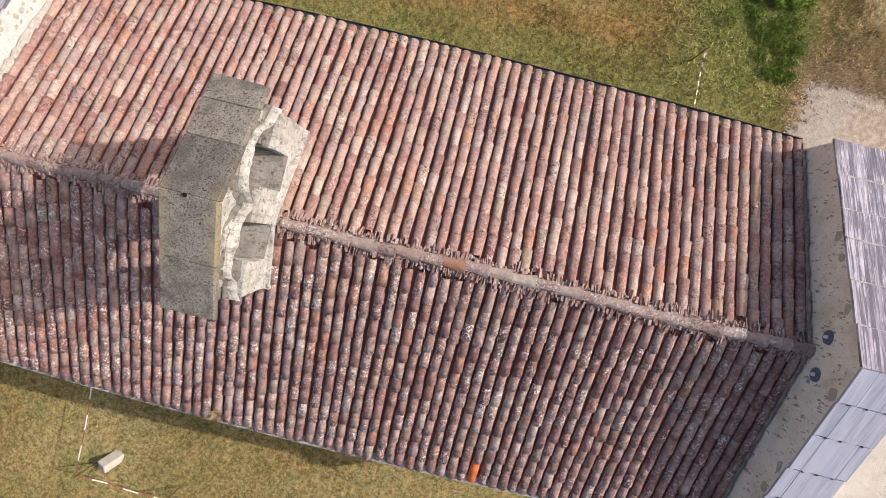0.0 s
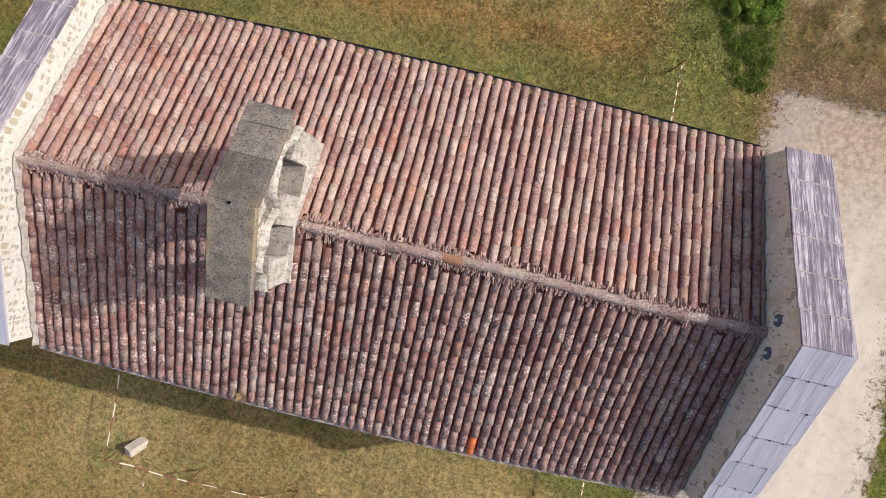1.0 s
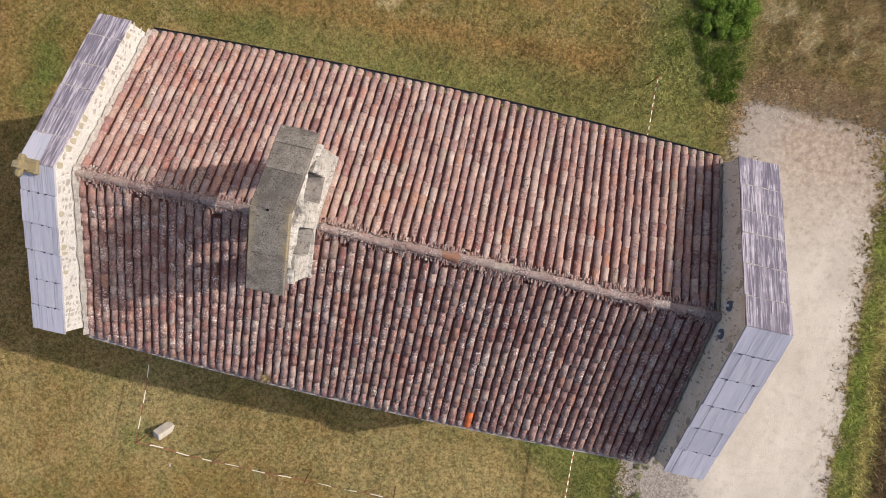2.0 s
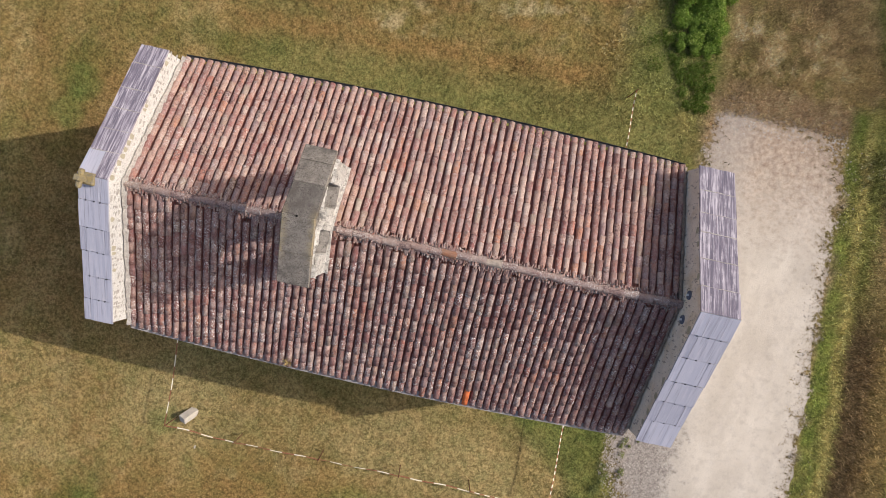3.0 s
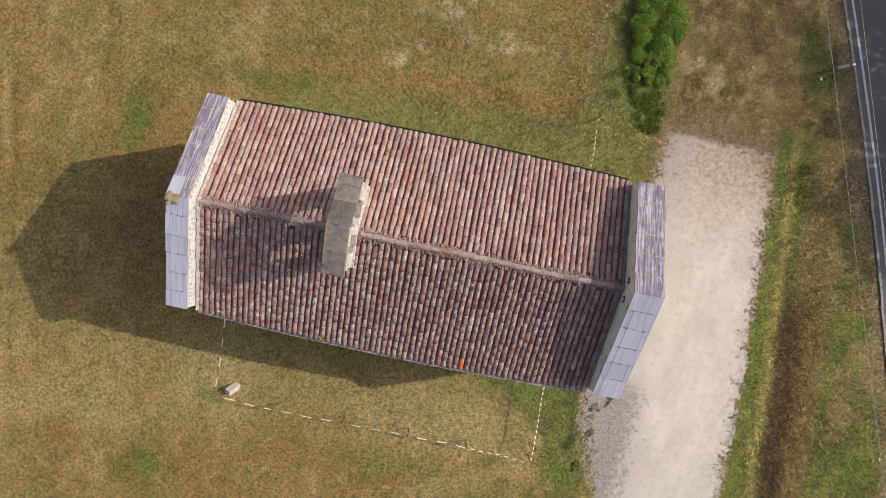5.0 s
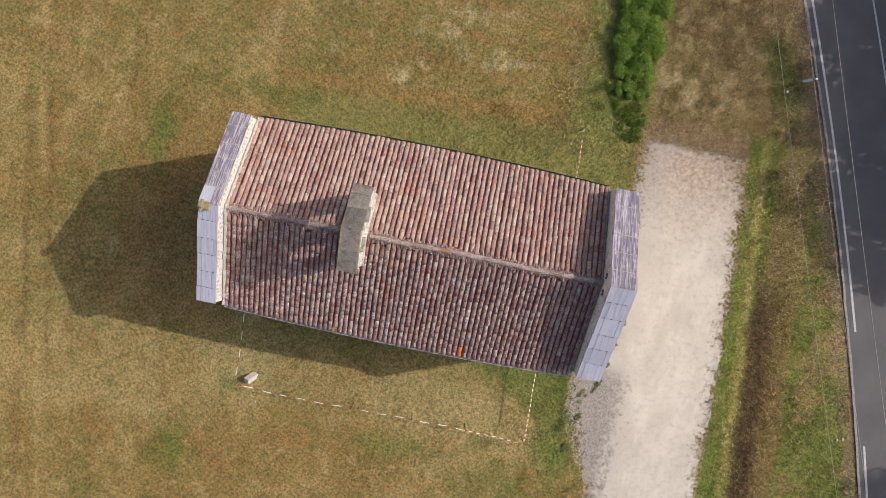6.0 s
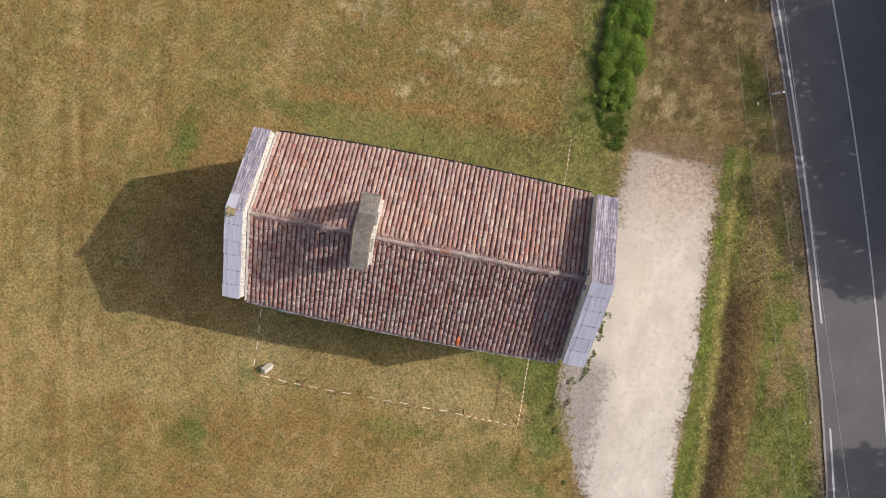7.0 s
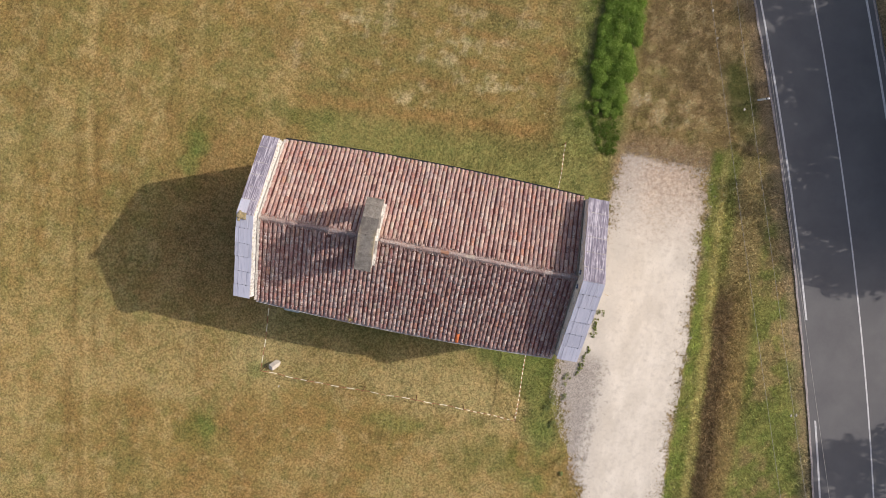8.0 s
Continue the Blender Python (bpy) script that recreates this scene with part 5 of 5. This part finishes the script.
def build_tape(a, b, sag, band, twist, seed, wide=0.018):
    """A striped plastic ribbon that sags and twists between two points."""
    rng = random.Random(seed)
    a, b = Vector(a), Vector(b)
    n = max(4, int((b - a).length / band * 4))
    side = (b - a).cross(Vector((0, 0, 1))).normalized()
    verts, faces = [], []
    angle = rng.uniform(-0.3, 0.3)
    for i in range(n + 1):
        t = i / n
        p = a.lerp(b, t) - Vector((0, 0, sag * 4 * t * (1 - t))) + side * 0.02 * math.sin(9 * t + seed)
        angle = max(-0.7, min(0.7, angle + rng.uniform(-1, 1) * twist))
        w = side * math.cos(angle) * wide + Vector((0, 0, math.sin(angle) * wide))
        verts += [tuple(p - w), tuple(p + w)]
    for i in range(n):
        faces.append((2 * i, 2 * i + 1, 2 * i + 3, 2 * i + 2))
    tape = soup("barrier_tape", verts, faces, TAPE_RED)
    tape.data.materials.append(TAPE_WHITE)
    tape.data.polygons.foreach_set("material_index", [(i // 4) % 2 for i in range(n)])
    return tagged(tape, "red and white barrier tape strung between iron rods", "tape", "barrier tapes")


RODS = [(-8.70, -9.33), (-5.97, -9.42), (-2.65, -9.36), (0.51, -9.30), (3.32, -9.28), (6.40, -9.38)]
for spot in RODS:
    build_rod(*spot)
build_rod(6.15, 7.02, 1.3)
for k, (p, q) in enumerate(zip(RODS, RODS[1:])):
    build_tape((*p, 1.04), (*q, 1.04), 0.05, 0.46 if k < 4 else 0.2, 0.2 if k < 4 else 0.5, k + 2)
build_tape((-8.70, -9.33, 1.04), (-8.97, -4.26, 1.1), 0.05, 0.46, 0.15, 11, 0.019)
build_tape((6.40, -9.38, 1.04), (6.25, -4.06, 1.1), 0.05, 0.13, 0.22, 12, 0.021)
build_tape((6.15, 7.02, 1.22), (6.30, 3.32, 1.1), 0.04, 0.13, 0.22, 13, 0.018)


def build_block():
    bm = bmesh.new()
    box(bm, -0.34, 0.32, -0.16, 0.16, -0.15, 0.15, 0.012)
    roughen(bm, 3.0, 0.01)
    ob = part("stone_block", bm, BLOCK)
    ob.matrix_basis = pose(-8.20, -9.10, 0.12, 38, -48, 226)
    tagged(ob, "white cut stone block tilted in the grass", "stone block")


build_block()


def build_post():
    post = new("marker_post")
    post.matrix_basis = pose(16.98, 11.80, 0, 5, 8, 0)
    tagged(post, "slim white roadside marker post", "marker post")
    bm = bmesh.new()
    box(bm, -0.06, 0.06, -0.05, 0.05, -0.1, 1.0, 0.02)
    part("shaft", bm, POST_WHITE, post)
    bm = bmesh.new()
    box(bm, -0.064, 0.064, -0.054, 0.054, 0.78, 0.90, 0.01)
    part("reflector_band", bm, IRON, post, "dark reflector band")
    bm = bmesh.new()
    bmesh.ops.create_icosphere(bm, subdivisions=2, radius=0.055)
    for v in bm.verts:
        v.co = Vector((v.co.x * 1.1, v.co.y * 1.5, v.co.z * 0.7 + 0.04)) + noise.noise_vector(v.co * 9) * 0.03
    stone = part("white_stone", bm, BLOCK)
    stone.matrix_basis = pose(16.27, 11.1, 0)
    tagged(stone, "small white stone on the verge", "stone")


build_post()


def build_cables():
    """Three overhead lines along the road, slack between far supports."""
    for shift, sag in ((0.03, 0.3), (1.2, 0.35), (2.29, 0.3)):
        a, b = Vector((13.41 + shift, 2.45, 9.5)), Vector((3.66, -10.28, 0)).normalized()
        spots = [a + b * d + Vector((0, 0, sag * (d / 30) ** 2)) for d in range(-60, 61, 6)]
        bm = bmesh.new()
        rings = [[bm.verts.new(p + Vector((0.007 * math.cos(k), 0, 0.007 * math.sin(k)))) for k in (0, 1.047, 2.094, 3.142, 4.189, 5.236)] for p in spots]
        for one, two in zip(rings, rings[1:]):
            for k in range(6):
                bm.faces.new((one[k], one[(k + 1) % 6], two[(k + 1) % 6], two[k]))
        tagged(part("overhead_cable", bm, CABLE), "thin pale overhead cable along the road", "cable", "overhead cables")


build_cables()

# ---------------------------------------------------------------- grass
blades("grass", 120000, (-30, 24, -22, 20), 0.095, lambda x, y, rng: on_turf(x, y), 1, "short mown meadow grass, half dry", 0.97, 0.7, 0.011, 0.04, 0.42)
blades("straw_tufts", 34000, (-30, 24, -22, 20), 0.10, lambda x, y, rng: on_turf(x, y) & (cloud(x, y, 1.3, 99) > 0.47), 9, "longer straw tufts in the meadow", 0.95, 0.9, 0.010, 0.05, 0.42)
blades("tall_grass", 52000, (8.6, 20, 7.0, 20), 0.15, lambda x, y, rng: on_turf(x, y) & (x > 9.3) & (rng.rand(len(x)) < 0.8), 2, "tall straw-coloured grass on the bank", 1.35, 1.0, 0.010, 0.07, 0.42)
blades("verge_grass", 20000, (15, 27, -16, 9), 0.16, lambda x, y, rng: on_turf(x, y) & (x > drive_east(y) + 0.1) & (x < road_edge(y) - 0.3), 3, "rough verge grass between drive and road", 1.3, 0.9, 0.013, 0.08, 0.45)


def build_pebbles():
    """Loose stones along the drive's rim and over its rough south-western corner."""
    rng = np.random.RandomState(44)
    n = 8000
    y = rng.uniform(-16, 8.0, n)
    west = rng.rand(n) < 0.62
    x = np.where(west, drive_west(y) + rng.normal(0.15, 0.55, n), drive_east(y) + rng.normal(-0.15, 0.35, n))
    corner = rng.rand(n) < 0.6
    x, y = np.where(corner, 8.3 + 2.9 * rng.rand(n) ** 1.3, x), np.where(corner, rng.uniform(-12.0, -5.0, n), y)
    top = rng.rand(n) < 0.14
    x, y = np.where(top, rng.uniform(9.4, 15.0, n), x), np.where(top, rng.normal(7.2, 0.35, n), y)
    ok = (x > 7.85) & (x > drive_west(y) - 0.3)
    x, y = x[ok], y[ok]
    n = len(x)
    r = 0.010 + 0.036 * rng.rand(n) ** 2.0
    base = np.array([(1, 0, 0), (0, 1, 0), (-1, 0, 0), (0, -1, 0), (0, 0, 0.45), (0.5, 0.6, 0.3)])
    turn = rng.uniform(0, 6.28, n)
    c, s = np.cos(turn), np.sin(turn)
    v = base[None] * r[:, None, None] * rng.uniform(0.7, 1.3, (n, 6, 1))
    verts = np.stack([v[..., 0] * c[:, None] - v[..., 1] * s[:, None] + x[:, None], v[..., 0] * s[:, None] + v[..., 1] * c[:, None] + y[:, None], v[..., 2] - 0.04], -1).reshape(-1, 3)
    f = np.array([(0, 5, 4), (0, 1, 5), (5, 1, 4), (1, 2, 4), (2, 3, 4), (3, 0, 4)])
    faces = (f[None] + 6 * np.arange(n)[:, None, None]).reshape(-1, 3)
    tagged(soup("loose_stones", verts.tolist(), faces.tolist(), PEBBLE, None, "loose pale stones along the drive edge", "stuff"), category="gravel")


build_pebbles()
blades("drive_weeds", 1500, (8.0, 16.2, -16, 8.2), 0.14, lambda x, y, rng: ((np.abs(x - drive_west(y)) < rng.exponential(0.35, len(x))) | (np.abs(x - drive_east(y)) < rng.exponential(0.22, len(x)))) & (x > 7.9), 6, "weeds creeping over the drive edge", 0.75, 0.9, 0.02, 0.06)


def build_drive_clumps():
    """Leafy weeds rooted in the gravel along the east wall and on the rough corner."""
    rng = np.random.RandomState(77)
    verts, faces, count = [], [], 0
    for x, y, r in ((10.15, -3.0, 0.2), (10.2, -3.3, 0.12), (10.05, -4.6, 0.12), (9.1, -6.5, 0.2), (8.45, -7.7, 0.28), (8.35, -8.5, 0.22), (8.75, -9.3, 0.2), (9.2, -7.6, 0.13), (10.0, -12.2, 0.2)):
        k = 6
        centres = np.stack([x + rng.normal(0, r * 0.5, k), y + rng.normal(0, r * 0.8, k), rng.uniform(-0.03, 0.03, k)], -1)
        v, f = leaf_cloud(rng, centres, rng.uniform(0.3, 0.9, k) * r, int(1500 * r), 0.028)
        verts.append(v)
        faces.append(f + count)
        count += len(v)
    for k in range(26):
        t = rng.rand()
        x, y, r = 10.42 - 0.75 * t + rng.normal(0, 0.07), -2.1 - 4.3 * t, rng.uniform(0.05, 0.13)
        centres = np.stack([x + rng.normal(0, r * 0.6, 3), y + rng.normal(0, r, 3), rng.uniform(-0.03, 0.02, 3)], -1)
        v, f = leaf_cloud(rng, centres, rng.uniform(0.3, 0.9, 3) * r, int(900 * r), 0.026)
        verts.append(v)
        faces.append(f + count)
        count += len(v)
    weeds = soup("gravel_weeds", np.concatenate(verts).tolist(), np.concatenate(faces).tolist(), WEED, None, "low green weeds rooted in loose gravel", "stuff")
    tagged(weeds, category="weeds")


build_drive_clumps()


def build_roof_weed():
    """A dry tuft rooted between the tiles at the southern eaves."""
    rng = random.Random(3)
    verts, faces = [], []
    for _ in range(60):
        a, r = rng.uniform(0, 6.28), rng.uniform(0.05, 0.24)
        x, y = -3.40 + rng.uniform(-0.05, 0.05), -4.42 + rng.uniform(-0.05, 0.05)
        w = 0.008
        first = len(verts)
        verts += [(x - w * math.sin(a), y + w * math.cos(a), 6.50), (x + w * math.sin(a), y - w * math.cos(a), 6.50), (x + r * math.cos(a), y + r * math.sin(a), 6.56 + rng.uniform(0.03, 0.2))]
        faces.append((first, first + 1, first + 2))
    tuft = soup("roof_weed", verts, faces, STRAW)
    tagged(tuft, "dry yellow weed rooted in the eaves tiles", "weed")


build_roof_weed()

blades("weed_patch", 24000, (3.6, 9.9, 5.4, 18.0), 0.22, lambda x, y, rng: on_turf(x, y) & (rng.rand(len(x)) < ramp01(x + 1.6 * (cloud(x, y, 1.1, 7) - 0.5), 4.4, 7.6) * ramp01(y + 1.8 * (cloud(x, y, 1.3, 8) - 0.5), 5.8, 9.4) * (1 - ramp01(y, 12.0, 17.0))), 15, "rank green weeds by the hedge foot", 1.4, 1.0, 0.011, 0.05)


def build_flowers():
    """Small pale flower heads in the verge and by the hedge."""
    rng = np.random.RandomState(61)
    verts, faces = [], []
    for cx, cy, n, spread in ((16.6, 6.3, 22, 0.22), (15.6, 6.3, 14, 0.25), (5.2, 8.8, 18, 0.28), (16.4, 3.2, 8, 0.4)):
        for _ in range(n):
            x, y, z, r = cx + rng.normal(0, spread), cy + rng.normal(0, spread), rng.uniform(0.12, 0.3), rng.uniform(0.014, 0.03)
            first = len(verts)
            verts.append((x, y, z + 0.012))
            for k in range(6):
                a = k * math.pi / 3 + rng.uniform(-0.2, 0.2)
                verts.append((x + r * math.cos(a), y + r * math.sin(a), z))
            faces += [(first, first + 1 + k, first + 1 + (k + 1) % 6) for k in range(6)]
    tagged(soup("wild_flowers", verts, faces, FLOWER, None, "small pale yellow wild flowers in the verge", "stuff"), category="flowers")


build_flowers()


def build_scraps():
    """Pale stones dropped along the verge."""
    for x, y, r in ((13.3, 16.4, 0.07), (13.9, 14.9, 0.05), (23.0, -6.1, 0.07), (22.7, -6.2, 0.06), (-7.75, -10.35, 0.05)):
        bm = bmesh.new()
        bmesh.ops.create_icosphere(bm, subdivisions=2, radius=r)
        for v in bm.verts:
            v.co = Vector((v.co.x * 0.8, v.co.y * 1.4, v.co.z * 0.6)) + noise.noise_vector((v.co + Vector((x, y, 0))) * 9) * 0.02
        stone = part("verge_stone", bm, BLOCK)
        stone.matrix_basis = pose(x, y, 0.02)
        tagged(stone, "small pale stone lying in rough grass", "stone", "verge stones")


build_scraps()
